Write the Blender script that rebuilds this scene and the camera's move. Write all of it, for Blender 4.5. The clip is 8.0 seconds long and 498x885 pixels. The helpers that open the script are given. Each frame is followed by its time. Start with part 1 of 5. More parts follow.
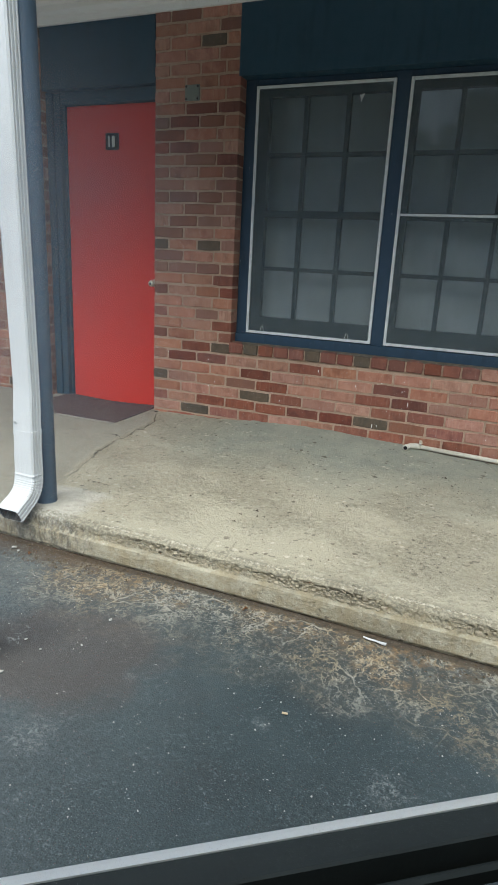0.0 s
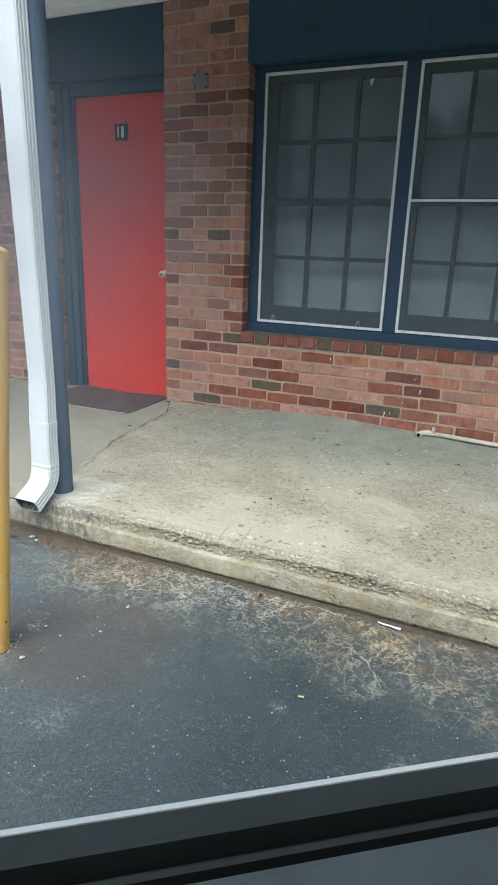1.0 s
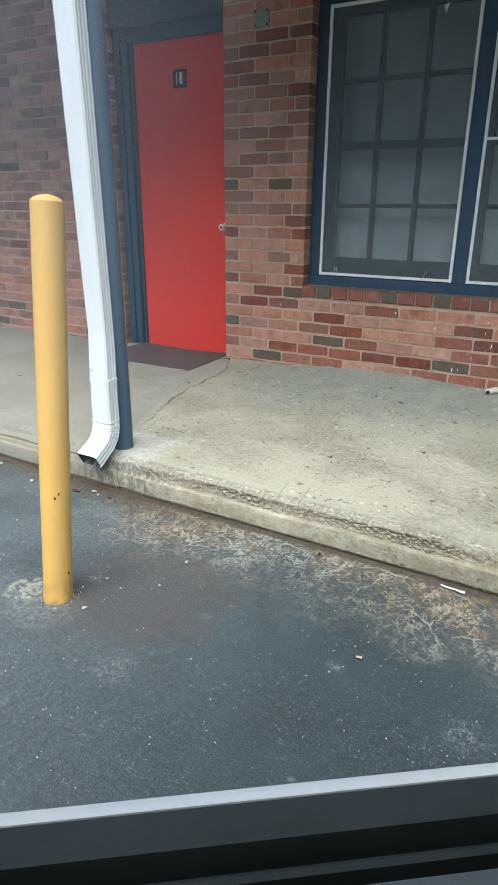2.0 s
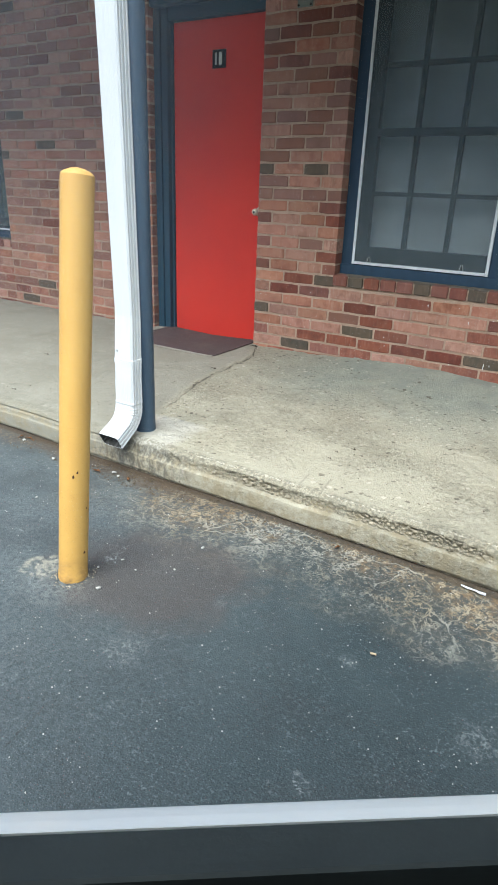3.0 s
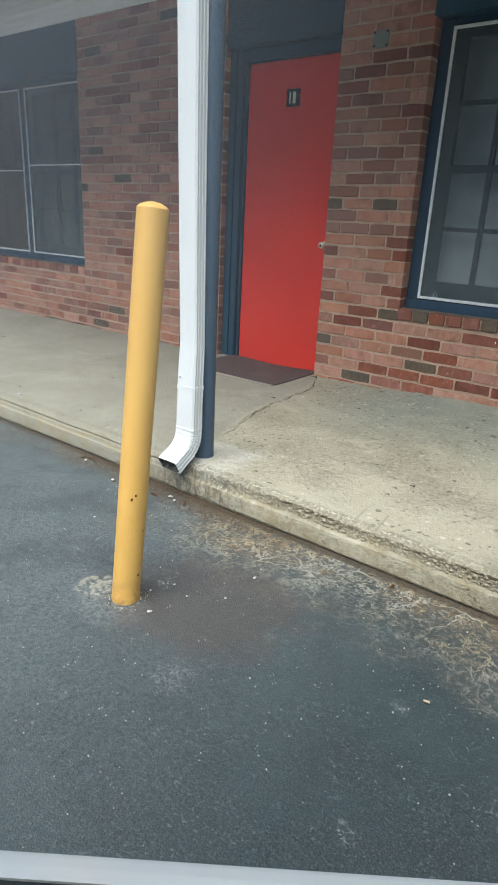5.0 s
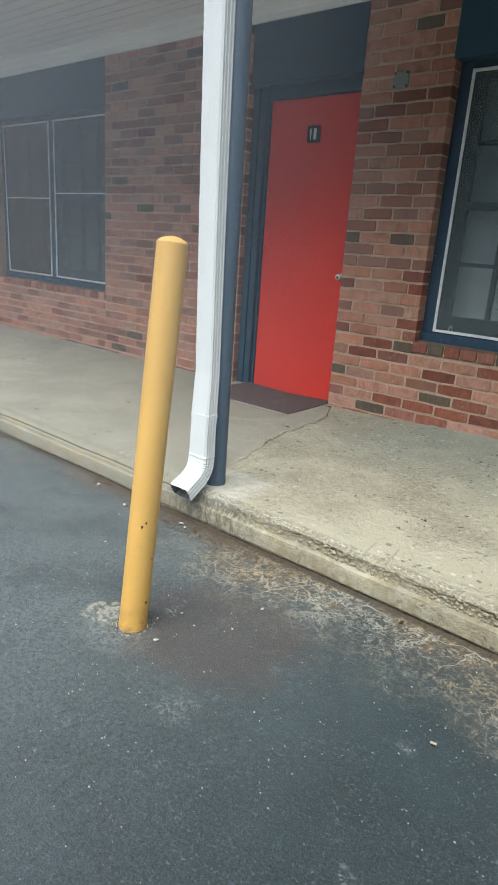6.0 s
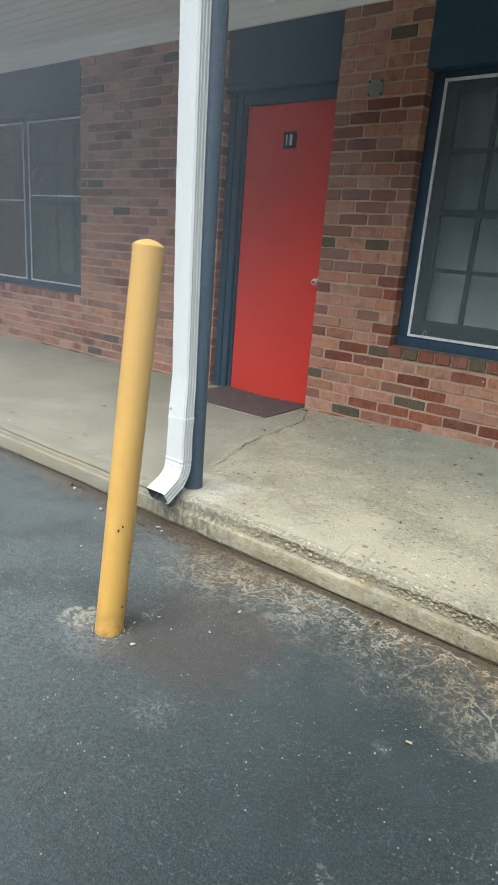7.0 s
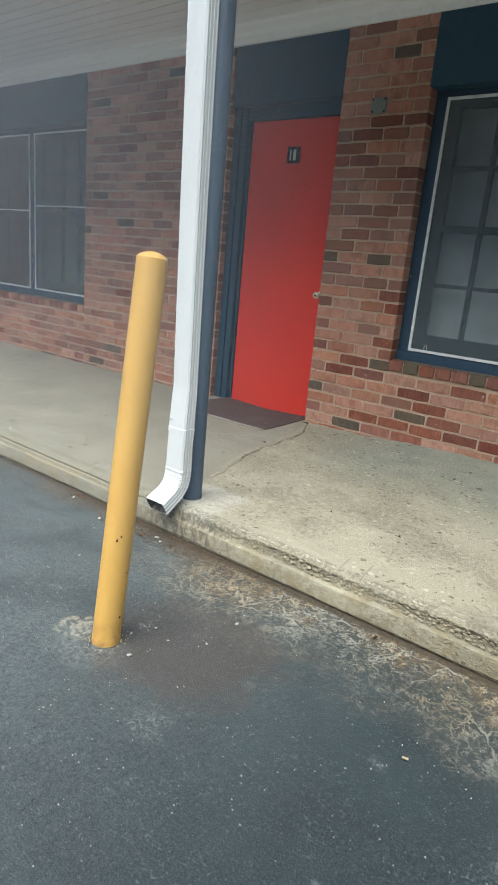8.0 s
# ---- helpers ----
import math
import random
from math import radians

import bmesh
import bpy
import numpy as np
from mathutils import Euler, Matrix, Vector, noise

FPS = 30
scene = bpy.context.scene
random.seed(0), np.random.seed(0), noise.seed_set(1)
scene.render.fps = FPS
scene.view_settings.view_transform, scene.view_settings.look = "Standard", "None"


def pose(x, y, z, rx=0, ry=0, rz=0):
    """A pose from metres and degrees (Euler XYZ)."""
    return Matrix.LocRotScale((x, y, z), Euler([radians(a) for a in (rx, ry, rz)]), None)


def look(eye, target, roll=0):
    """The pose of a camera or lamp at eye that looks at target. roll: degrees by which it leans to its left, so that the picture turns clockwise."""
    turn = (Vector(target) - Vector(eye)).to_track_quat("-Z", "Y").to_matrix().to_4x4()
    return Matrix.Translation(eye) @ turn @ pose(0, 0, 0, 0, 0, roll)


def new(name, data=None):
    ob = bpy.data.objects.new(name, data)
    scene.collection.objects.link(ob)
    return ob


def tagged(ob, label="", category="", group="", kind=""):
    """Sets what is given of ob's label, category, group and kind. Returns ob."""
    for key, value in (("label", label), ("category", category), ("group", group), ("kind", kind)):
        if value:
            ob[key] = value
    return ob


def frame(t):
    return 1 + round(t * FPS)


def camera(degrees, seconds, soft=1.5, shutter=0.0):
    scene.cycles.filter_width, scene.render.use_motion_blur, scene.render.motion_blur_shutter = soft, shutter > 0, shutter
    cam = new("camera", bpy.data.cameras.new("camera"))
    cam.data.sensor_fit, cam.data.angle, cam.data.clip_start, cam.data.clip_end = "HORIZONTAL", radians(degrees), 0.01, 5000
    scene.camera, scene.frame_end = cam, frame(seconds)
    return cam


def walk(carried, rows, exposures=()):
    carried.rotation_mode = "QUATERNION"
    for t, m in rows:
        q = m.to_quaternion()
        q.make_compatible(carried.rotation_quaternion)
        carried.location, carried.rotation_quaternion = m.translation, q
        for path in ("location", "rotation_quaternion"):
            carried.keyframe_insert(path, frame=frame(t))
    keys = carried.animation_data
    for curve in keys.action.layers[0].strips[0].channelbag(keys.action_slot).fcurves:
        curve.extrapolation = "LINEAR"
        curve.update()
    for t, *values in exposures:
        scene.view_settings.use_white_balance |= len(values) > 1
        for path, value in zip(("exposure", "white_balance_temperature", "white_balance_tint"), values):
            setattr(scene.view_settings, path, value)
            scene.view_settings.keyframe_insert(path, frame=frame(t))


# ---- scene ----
PATH = [
    (0, (2.306, -3.703, 1.196), (1.568, -1.931, 0.632), 2.9),
    (0.2, (2.315, -3.696, 1.189), (1.618, -1.923, 0.58), 2.0),
    (0.5, (2.322, -3.715, 1.207), (1.581, -1.945, 0.642), 3.5),
    (0.7, (2.327, -3.713, 1.204), (1.567, -1.951, 0.641), 2.6),
    (1, (2.309, -3.721, 1.196), (1.5405, -1.9735, 0.599), 1.9),
    (1.2, (2.314, -3.704, 1.176), (1.503, -1.992, 0.536), 1.5),
    (1.5, (2.317, -3.697, 1.179), (1.505, -2.005, 0.489), 1.0),
    (1.8, (2.309, -3.687, 1.18), (1.461, -2.025, 0.463), 0.9),
    (2, (2.295, -3.679, 1.171), (1.374, -2.059, 0.446), 0.3),
    (2.2, (2.288, -3.665, 1.16), (1.326, -2.081, 0.409), 1.1),
    (3.3, (2.285, -3.652, 1.151), (1.311, -2.081, 0.388), 2.6),
    (3.5, (2.286, -3.654, 1.159), (1.32, -2.082, 0.388), 3.2),
    (4, (2.289, -3.654, 1.158), (1.304, -2.074, 0.429), 4.0),
    (4.5, (2.281, -3.653, 1.161), (1.186, -2.13, 0.465), 2.9),
    (4.7, (2.275, -3.654, 1.156), (1.149, -2.15, 0.469), 2.9),
    (5.8, (2.276, -3.653, 1.164), (1.1, -2.167, 0.525), 3.2),
    (6, (2.282, -3.655, 1.177), (1.081, -2.174, 0.571), 4.0),
    (6.2, (2.278, -3.659, 1.178), (1.074, -2.18, 0.575), 4.1),
    (6.5, (2.284, -3.654, 1.175), (1.087, -2.169, 0.573), 4.1),
    (7, (2.288, -3.659, 1.176), (1.141, -2.13, 0.588), 4.5),
    (7.2, (2.29, -3.658, 1.176), (1.117, -2.142, 0.606), 3.9),
    (7.5, (2.29, -3.661, 1.177), (1.137, -2.137, 0.587), 4.3),
    (8, (2.291, -3.663, 1.179), (1.135, -2.127, 0.626), 5.3),
]
cam = camera(44.0, 8.0, soft=0.75)
walk(cam, [(t, look(eye, target, roll)) for t, eye, target, roll in PATH],
     exposures=[(t, e, k, 3) for t, e, k in ((0.0, 1.19, 6350), (0.5, 1.45, 6250), (1.0, 1.45, 6100), (1.6, 1.52, 6000), (2.0, 1.50, 6050), (3.4, 1.61, 6130), (4.0, 1.58, 6200), (4.5, 1.36, 6280), (6.0, 1.36, 6450), (8.0, 1.36, 6500))])

# ---- light: bright overcast sky, no hard shadows ----
world = bpy.data.worlds.new("world")
scene.world = world
world.use_nodes = True
wn = world.node_tree
sky = wn.nodes.new("ShaderNodeTexSky")
sky.sky_type = "NISHITA"
sky.sun_disc = False
sky.sun_elevation = radians(50)
sky.sun_rotation = radians(200)
sky.air_density, sky.dust_density, sky.ozone_density = 1.0, 1.3, 1.0
wn.links.new(sky.outputs[0], wn.nodes["Background"].inputs[0])
wn.nodes["Background"].inputs[1].default_value = 0.115
sun = new("sun", bpy.data.lights.new("sun", "SUN"))
sun.data.energy, sun.data.angle, sun.data.color = 2.35, radians(64), (1.0, 0.97, 0.91)
sun.matrix_world = look((2.2, -5.7, 8.5), (0.6, -0.8, 0.0))


H_TOP = 0.139        # walkway over the asphalt


# ---- materials ----
class Nodes:
    """A small builder for procedural materials."""

    def __init__(self, name, rough=0.6, metal=0.0, space="Object"):
        self.mat = bpy.data.materials.new(name)
        self.mat.use_nodes = True
        self.t = self.mat.node_tree
        self.bsdf = self.t.nodes["Principled BSDF"]
        self.bsdf.inputs["Roughness"].default_value = rough
        self.bsdf.inputs["Metallic"].default_value = metal
        self.co = self.t.nodes.new("ShaderNodeTexCoord").outputs[space]

    def link(self, value, socket):
        if isinstance(value, (int, float)):
            socket.default_value = value
        elif isinstance(value, tuple):
            socket.default_value = (*value, 1) if len(value) == 3 and len(socket.default_value) == 4 else value
        else:
            self.t.links.new(value, socket)

    def stretch(self, sx, sy, sz, co=None):
        m = self.t.nodes.new("ShaderNodeMapping")
        m.inputs["Scale"].default_value = (sx, sy, sz)
        self.t.links.new(co or self.co, m.inputs["Vector"])
        return m.outputs[0]

    def noise(self, scale, detail=4, rough=0.6, co=None, distort=0.0):
        n = self.t.nodes.new("ShaderNodeTexNoise")
        n.inputs["Scale"].default_value, n.inputs["Detail"].default_value = scale, detail
        n.inputs["Roughness"].default_value, n.inputs["Distortion"].default_value = rough, distort
        self.t.links.new(co or self.co, n.inputs["Vector"])
        return n.outputs[0]

    def cells(self, scale, feature="F1", co=None):
        n = self.t.nodes.new("ShaderNodeTexVoronoi")
        n.feature = feature
        n.inputs["Scale"].default_value = scale
        self.t.links.new(co or self.co, n.inputs["Vector"])
        return n.outputs["Distance"]

    def ramp(self, value, lo, hi, a=0.0, b=1.0):
        n = self.t.nodes.new("ShaderNodeMapRange")
        self.link(value, n.inputs["Value"])
        for key, v in (("From Min", lo), ("From Max", hi), ("To Min", a), ("To Max", b)):
            n.inputs[key].default_value = v
        return n.outputs[0]

    def math(self, op, a, b=0.0):
        n = self.t.nodes.new("ShaderNodeMath")
        n.operation = op
        self.link(a, n.inputs[0])
        self.link(b, n.inputs[1])
        return n.outputs[0]

    def mix(self, fac, a, b, blend="MIX"):
        n = self.t.nodes.new("ShaderNodeMix")
        n.data_type, n.blend_type = "RGBA", blend
        self.link(fac, n.inputs["Factor"])
        self.link(a, n.inputs[6])
        self.link(b, n.inputs[7])
        return n.outputs[2]

    def axis(self, index, co=None):
        n = self.t.nodes.new("ShaderNodeSeparateXYZ")
        self.t.links.new(co or self.co, n.inputs[0])
        return n.outputs[index]

    def chance(self):
        return self.t.nodes.new("ShaderNodeObjectInfo").outputs["Random"]

    def color(self, value):
        self.link(value, self.bsdf.inputs["Base Color"])
        return self

    def rough(self, value):
        self.link(value, self.bsdf.inputs["Roughness"])
        return self

    def bump(self, height, strength=0.5, distance=0.005):
        b = self.t.nodes.new("ShaderNodeBump")
        b.inputs["Strength"].default_value, b.inputs["Distance"].default_value = strength, distance
        self.t.links.new(height, b.inputs["Height"])
        self.t.links.new(b.outputs[0], self.bsdf.inputs["Normal"])
        return self


def painted(name, base, dark, rough=0.45, grain=60, streak=True):
    m = Nodes(name, rough)
    m.bsdf.inputs["Specular IOR Level"].default_value = 0.3
    big = m.noise(2.2, 3)
    run = m.noise(9, 4, co=m.stretch(3, 3, 0.35)) if streak else m.noise(7, 4)
    c = m.mix(m.ramp(run, 0.5, 0.75), base, dark)
    c = m.mix(m.ramp(big, 0.45, 0.8, 0, 0.5), c, dark)
    m.color(c).rough(m.ramp(m.noise(20), 0.3, 0.7, rough - 0.1, rough + 0.15))
    m.bump(m.noise(grain, 3), 0.15, 0.002)
    return m.mat


def brick_mat(name, base, second, streaks):
    m = Nodes(name, 0.9)
    rnd = m.chance()
    off = m.t.nodes.new("ShaderNodeVectorMath")
    off.operation = "ADD"
    m.t.links.new(m.co, off.inputs[0])
    comb = m.t.nodes.new("ShaderNodeCombineXYZ")
    m.link(m.math("MULTIPLY", rnd, 37.0), comb.inputs[0])
    m.link(m.math("MULTIPLY", rnd, 91.0), comb.inputs[2])
    m.t.links.new(comb.outputs[0], off.inputs[1])
    co = off.outputs[0]
    c = m.mix(m.ramp(m.noise(14, 6, 0.7, co=co), 0.40, 0.60), base, second)
    # wire-cut drags, a lime bloom and burnt specks
    drag = m.noise(17, 5, 0.65, co=m.stretch(5, 1, 0.5, co))
    c = m.mix(m.ramp(drag, 0.52, 0.74, 0, streaks), c, (0.50, 0.37, 0.29))
    c = m.mix(m.ramp(m.noise(7, 5, 0.7, co=co), 0.52, 0.68, 0, 0.6), c, tuple(0.55 * v for v in second))
    c = m.mix(m.ramp(m.noise(130, 3, co=co), 0.60, 0.72, 0, 0.55), c, (0.07, 0.045, 0.04))
    c = m.mix(m.ramp(m.noise(95, 3, co=m.stretch(1, 1, 1.7, co)), 0.66, 0.74, 0, 0.5), c, (0.52, 0.44, 0.36))
    h = m.t.nodes.new("ShaderNodeHueSaturation")
    m.link(m.ramp(m.math("FRACT", m.math("MULTIPLY", rnd, 7.31)), 0, 1, 0.496, 0.504), h.inputs["Hue"])
    m.link(m.ramp(m.math("FRACT", m.math("MULTIPLY", rnd, 13.7)), 0, 1, 0.92, 1.14), h.inputs["Saturation"])
    m.link(m.ramp(rnd, 0, 1, 0.80, 1.18), h.inputs["Value"])
    m.link(c, h.inputs["Color"])
    m.color(h.outputs[0])
    m.bump(m.math("ADD", m.noise(70, 5, 0.7, co), m.math("ADD", m.noise(25, 3, co=m.stretch(5, 1, 0.5, co)), m.noise(14, 3, 0.6, co))), 0.75, 0.005)
    return m.mat


BRICK = {
    "P": brick_mat("brick_pink", (0.395, 0.202, 0.142), (0.325, 0.152, 0.104), 0.42),
    "R": brick_mat("brick_red", (0.275, 0.108, 0.073), (0.215, 0.080, 0.056), 0.25),
    "D": brick_mat("brick_dark_red", (0.190, 0.068, 0.046), (0.150, 0.053, 0.037), 0.18),
    "B": brick_mat("brick_brown", (0.225, 0.112, 0.080), (0.265, 0.124, 0.085), 0.2),
    "G": brick_mat("brick_grey", (0.078, 0.062, 0.043), (0.118, 0.084, 0.056), 0.15),
}


def mortar_mat():
    m = Nodes("mortar", 0.95)
    c = m.mix(m.ramp(m.noise(3, 5), 0.38, 0.64), (0.455, 0.325, 0.235), (0.345, 0.240, 0.170))
    c = m.mix(m.ramp(m.noise(24, 4, 0.7), 0.5, 0.7, 0, 0.55), c, (0.275, 0.190, 0.135))
    c = m.mix(m.ramp(m.noise(150, 3), 0.58, 0.72, 0, 0.5), c, (0.2, 0.15, 0.12))
    m.color(c).bump(m.math("ADD", m.noise(160, 4, 0.7), m.noise(40, 4)), 0.8, 0.005)
    return m.mat


def mixed(self, scale, amount):
    """Coordinates pushed about by noise, for wandering lines."""
    n = self.t.nodes.new("ShaderNodeTexNoise")
    n.inputs["Scale"].default_value = scale
    self.t.links.new(self.co, n.inputs["Vector"])
    v = self.t.nodes.new("ShaderNodeVectorMath")
    v.operation = "MULTIPLY_ADD"
    self.t.links.new(n.outputs["Color"], v.inputs[0])
    v.inputs[1].default_value = (amount, amount, amount)
    self.t.links.new(self.co, v.inputs[2])
    return v.outputs[0]


Nodes.mixed = mixed


def asphalt_mat():
    m = Nodes("asphalt", 0.8)
    x, y = m.axis(0), m.axis(1)
    fine = m.noise(230, 4, 0.8)
    stone = m.cells(190)
    base = m.mix(m.ramp(fine, 0.4, 0.7), (0.009, 0.017, 0.020), (0.034, 0.053, 0.059))
    base = m.mix(m.ramp(m.noise(1.6, 6, 0.65), 0.42, 0.68, 0, 0.5), base, (0.039, 0.058, 0.064))
    base = m.mix(m.ramp(m.noise(4.7, 6, 0.7), 0.50, 0.7, 0, 0.6), base, (0.018, 0.022, 0.024))
    # dusty worn crown of single stones, denser away from the kerb
    # the paler colour towards the car also offsets its shade
    worn = m.ramp(m.math("ADD", m.math("ADD", y, m.math("MULTIPLY", x, -0.35)), m.math("MULTIPLY", m.noise(2.3, 5, 0.65), 1.2)), -2.2, -3.1, 0.12, 0.62)
    base = m.mix(m.math("MULTIPLY", worn, m.ramp(m.noise(150, 6, 0.85), 0.46, 0.64)), base, (0.078, 0.101, 0.107))
    base = m.mix(m.ramp(m.noise(260, 2), 0.69, 0.73, 0, 0.8), base, (0.26, 0.27, 0.27))
    flecks = m.math("MULTIPLY", m.ramp(m.noise(125, 3, 0.55, co=m.mixed(50, 0.012)), 0.60, 0.66, 0, 0.75), m.ramp(m.noise(7, 5, 0.65), 0.40, 0.62, 0.2, 1.0))
    base = m.mix(flecks, base, (0.135, 0.162, 0.168))
    base = m.mix(m.ramp(m.noise(95, 4, 0.65), 0.36, 0.30, 0, 0.8), base, (0.010, 0.012, 0.014))
    # a hairline crack towards the car
    hair = m.math("ADD", m.math("SUBTRACT", m.math("MULTIPLY", m.math("SUBTRACT", y, -3.013), -0.151), m.math("MULTIPLY", m.math("SUBTRACT", x, 1.313), 0.989)), m.math("MULTIPLY", m.math("SUBTRACT", m.noise(16, 5, 0.7), 0.5), 0.05))
    run = m.math("ADD", m.math("MULTIPLY", m.math("SUBTRACT", x, 1.313), -0.151), m.math("MULTIPLY", m.math("SUBTRACT", y, -3.013), 0.989))
    hair = m.math("MULTIPLY", m.ramp(m.math("ABSOLUTE", hair), 0.0035, 0.001, 0, 0.9), m.ramp(m.math("ABSOLUTE", run), 0.085, 0.055))
    base = m.mix(hair, base, (0.008, 0.009, 0.010))
    # paler, worn stretch past the bollard, with sky sheen painted into the colour
    base = m.mix(m.math("MULTIPLY", m.ramp(x, 1.8, 0.7, 0, 0.9), m.ramp(m.noise(90, 6, 0.85), 0.36, 0.62)), base, (0.132, 0.148, 0.152))
    base = m.mix(m.math("MULTIPLY", m.ramp(x, 1.5, 0.8), m.ramp(m.noise(3.4, 7, 0.7), 0.48, 0.60, 0, 0.45)), base, (0.036, 0.043, 0.047))
    # dried silt and mineral film along the foot of the kerb: tan fuzz, white speckle, thin branching lines
    edge = m.math("ADD", y, m.math("MULTIPLY", m.math("SUBTRACT", m.noise(3.1, 6, 0.65), 0.5), 0.75))
    near = m.math("MULTIPLY", m.ramp(edge, -2.30, -1.90), m.math("MULTIPLY", m.ramp(x, 0.35, 0.95), m.ramp(x, 4.4, 3.4)))
    strip = m.ramp(edge, -2.02, -1.84)
    field = m.math("MAXIMUM", near, m.math("MULTIPLY", strip, 0.7))
    patch = m.ramp(m.math("ADD", m.noise(9, 6, 0.7, distort=0.6), m.ramp(x, 2.3, 1.5, -0.03, 0.08)), 0.37, 0.55)
    fuzz = m.ramp(m.noise(62, 6, 0.8, co=m.mixed(30, 0.03)), 0.525, 0.56)
    speck = m.math("MULTIPLY", m.math("MULTIPLY", field, patch), fuzz)
    tint = m.mix(m.ramp(m.math("ADD", m.noise(3.3, 4, 0.6), m.math("MULTIPLY", strip, 0.24)), 0.44, 0.64), (0.200, 0.186, 0.146), (0.270, 0.196, 0.110))
    base = m.mix(m.math("MULTIPLY", field, m.ramp(m.noise(5, 5, 0.65), 0.38, 0.62, 0.25, 0.8)), base, (0.066, 0.060, 0.048))
    base = m.mix(m.math("MULTIPLY", speck, 0.72), base, tint)
    rusty = m.math("MULTIPLY", m.math("MULTIPLY", strip, m.ramp(x, 0.4, 0.9)), m.ramp(m.noise(21, 6, 0.75), 0.47, 0.62, 0, 0.72))
    base = m.mix(rusty, base, (0.205, 0.125, 0.055))
    lines = m.ramp(m.cells(5.2, "DISTANCE_TO_EDGE", co=m.mixed(9, 0.16)), 0.022, 0.008)
    hairs = [m.ramp(m.math("ABSOLUTE", m.math("SUBTRACT", m.noise(size, 4, 0.6, co=m.mixed(24, 0.04)), 0.5)), width, 0.3 * width) for size, width in ((11, 0.022), (23, 0.030))]
    twigs = m.math("MULTIPLY", m.math("MAXIMUM", hairs[0], hairs[1]), m.ramp(m.noise(13, 4), 0.40, 0.52))
    web = m.math("MAXIMUM", m.math("MULTIPLY", lines, m.ramp(m.noise(4.2, 3), 0.42, 0.54)), m.math("MULTIPLY", twigs, m.ramp(m.noise(6.5, 4), 0.36, 0.50, 0.15, 1.0)))
    web = m.math("MULTIPLY", m.math("MULTIPLY", web, near), m.ramp(m.noise(75, 4, 0.7), 0.34, 0.50))
    base = m.mix(m.math("MULTIPLY", web, 0.66), base, m.mix(m.ramp(m.noise(3.3, 4, 0.6), 0.46, 0.62), (0.41, 0.395, 0.335), (0.42, 0.345, 0.225)))
    # dark brown strip on the asphalt along the kerb foot
    foot_strip = m.ramp(m.math("ADD", y, m.math("MULTIPLY", m.math("SUBTRACT", m.noise(6, 5, 0.65), 0.5), 0.045)), -1.879, -1.864, 0, 0.9)
    base = m.mix(foot_strip, base, m.mix(m.ramp(m.noise(45, 5, 0.7), 0.4, 0.62), (0.034, 0.026, 0.018), (0.072, 0.054, 0.035)))
    # brown litter dirt in the corner under the spout
    silt = m.math("MULTIPLY", m.math("MULTIPLY", m.ramp(x, -0.6, 0.2), m.ramp(x, 1.15, 0.8)), m.ramp(m.math("ADD", y, m.math("MULTIPLY", m.math("SUBTRACT", m.noise(12, 6, 0.7), 0.5), 0.22)), -1.98, -1.90, 0, 0.85))
    base = m.mix(m.math("MULTIPLY", silt, m.ramp(m.noise(70, 5, 0.8), 0.35, 0.55, 0.4, 1.0)), base, (0.060, 0.038, 0.021))
    # chalky scrapes
    for cx, cy, reach in ((1.325, -2.704, 0.085), (2.197, -2.465, 0.075), (1.417, -2.396, 0.03), (1.836, -2.392, 0.035)):
        gx, gy = m.math("SUBTRACT", x, cx), m.math("SUBTRACT", y, cy)
        gone = m.math("SQRT", m.math("ADD", m.math("MULTIPLY", gx, gx), m.math("MULTIPLY", gy, gy)))
        mark = m.math("MULTIPLY", m.ramp(m.math("ADD", gone, m.math("MULTIPLY", m.noise(24, 4), reach)), 1.45 * reach, 0.7 * reach), m.ramp(m.noise(110, 5, 0.75, co=m.mixed(25, 0.03)), 0.50, 0.60, 0, 0.42))
        base = m.mix(mark, base, (0.33, 0.35, 0.35))
    # rusty patch beside the bollard, partly a brown window reflection painted in
    dx = m.math("MULTIPLY", m.math("SUBTRACT", x, 1.15), 2.9)
    dy = m.math("MULTIPLY", m.math("SUBTRACT", y, -2.36), 2.8)
    r = m.math("SQRT", m.math("ADD", m.math("MULTIPLY", dx, dx), m.math("MULTIPLY", dy, dy)))
    patch = m.ramp(m.math("ADD", r, m.math("MULTIPLY", m.noise(3, 4), 1.6)), 1.75, 1.45, 0, 0.38)
    base = m.mix(patch, base, (0.072, 0.046, 0.036))
    # thin cement crust beside the bollard's foot
    ex = m.math("MULTIPLY", m.math("SUBTRACT", x, 0.835), 13.0)
    ey = m.math("MULTIPLY", m.math("SUBTRACT", y, -2.562), 13.0)
    r2 = m.math("SQRT", m.math("ADD", m.math("MULTIPLY", ex, ex), m.math("MULTIPLY", ey, ey)))
    crust = m.math("MULTIPLY", m.ramp(m.math("ADD", r2, m.math("MULTIPLY", m.noise(16, 5), 1.5)), 1.7, 1.5, 0, 0.85), m.ramp(m.noise(34, 6, 0.75), 0.46, 0.53))
    base = m.mix(crust, base, m.mix(m.ramp(m.noise(60, 4), 0.4, 0.6), (0.34, 0.32, 0.25), (0.20, 0.195, 0.16)))
    fx = m.math("MULTIPLY", m.math("SUBTRACT", x, 0.93), 7.0)
    fy = m.math("MULTIPLY", m.math("SUBTRACT", y, -2.60), 9.0)
    r3 = m.math("SQRT", m.math("ADD", m.math("MULTIPLY", fx, fx), m.math("MULTIPLY", fy, fy)))
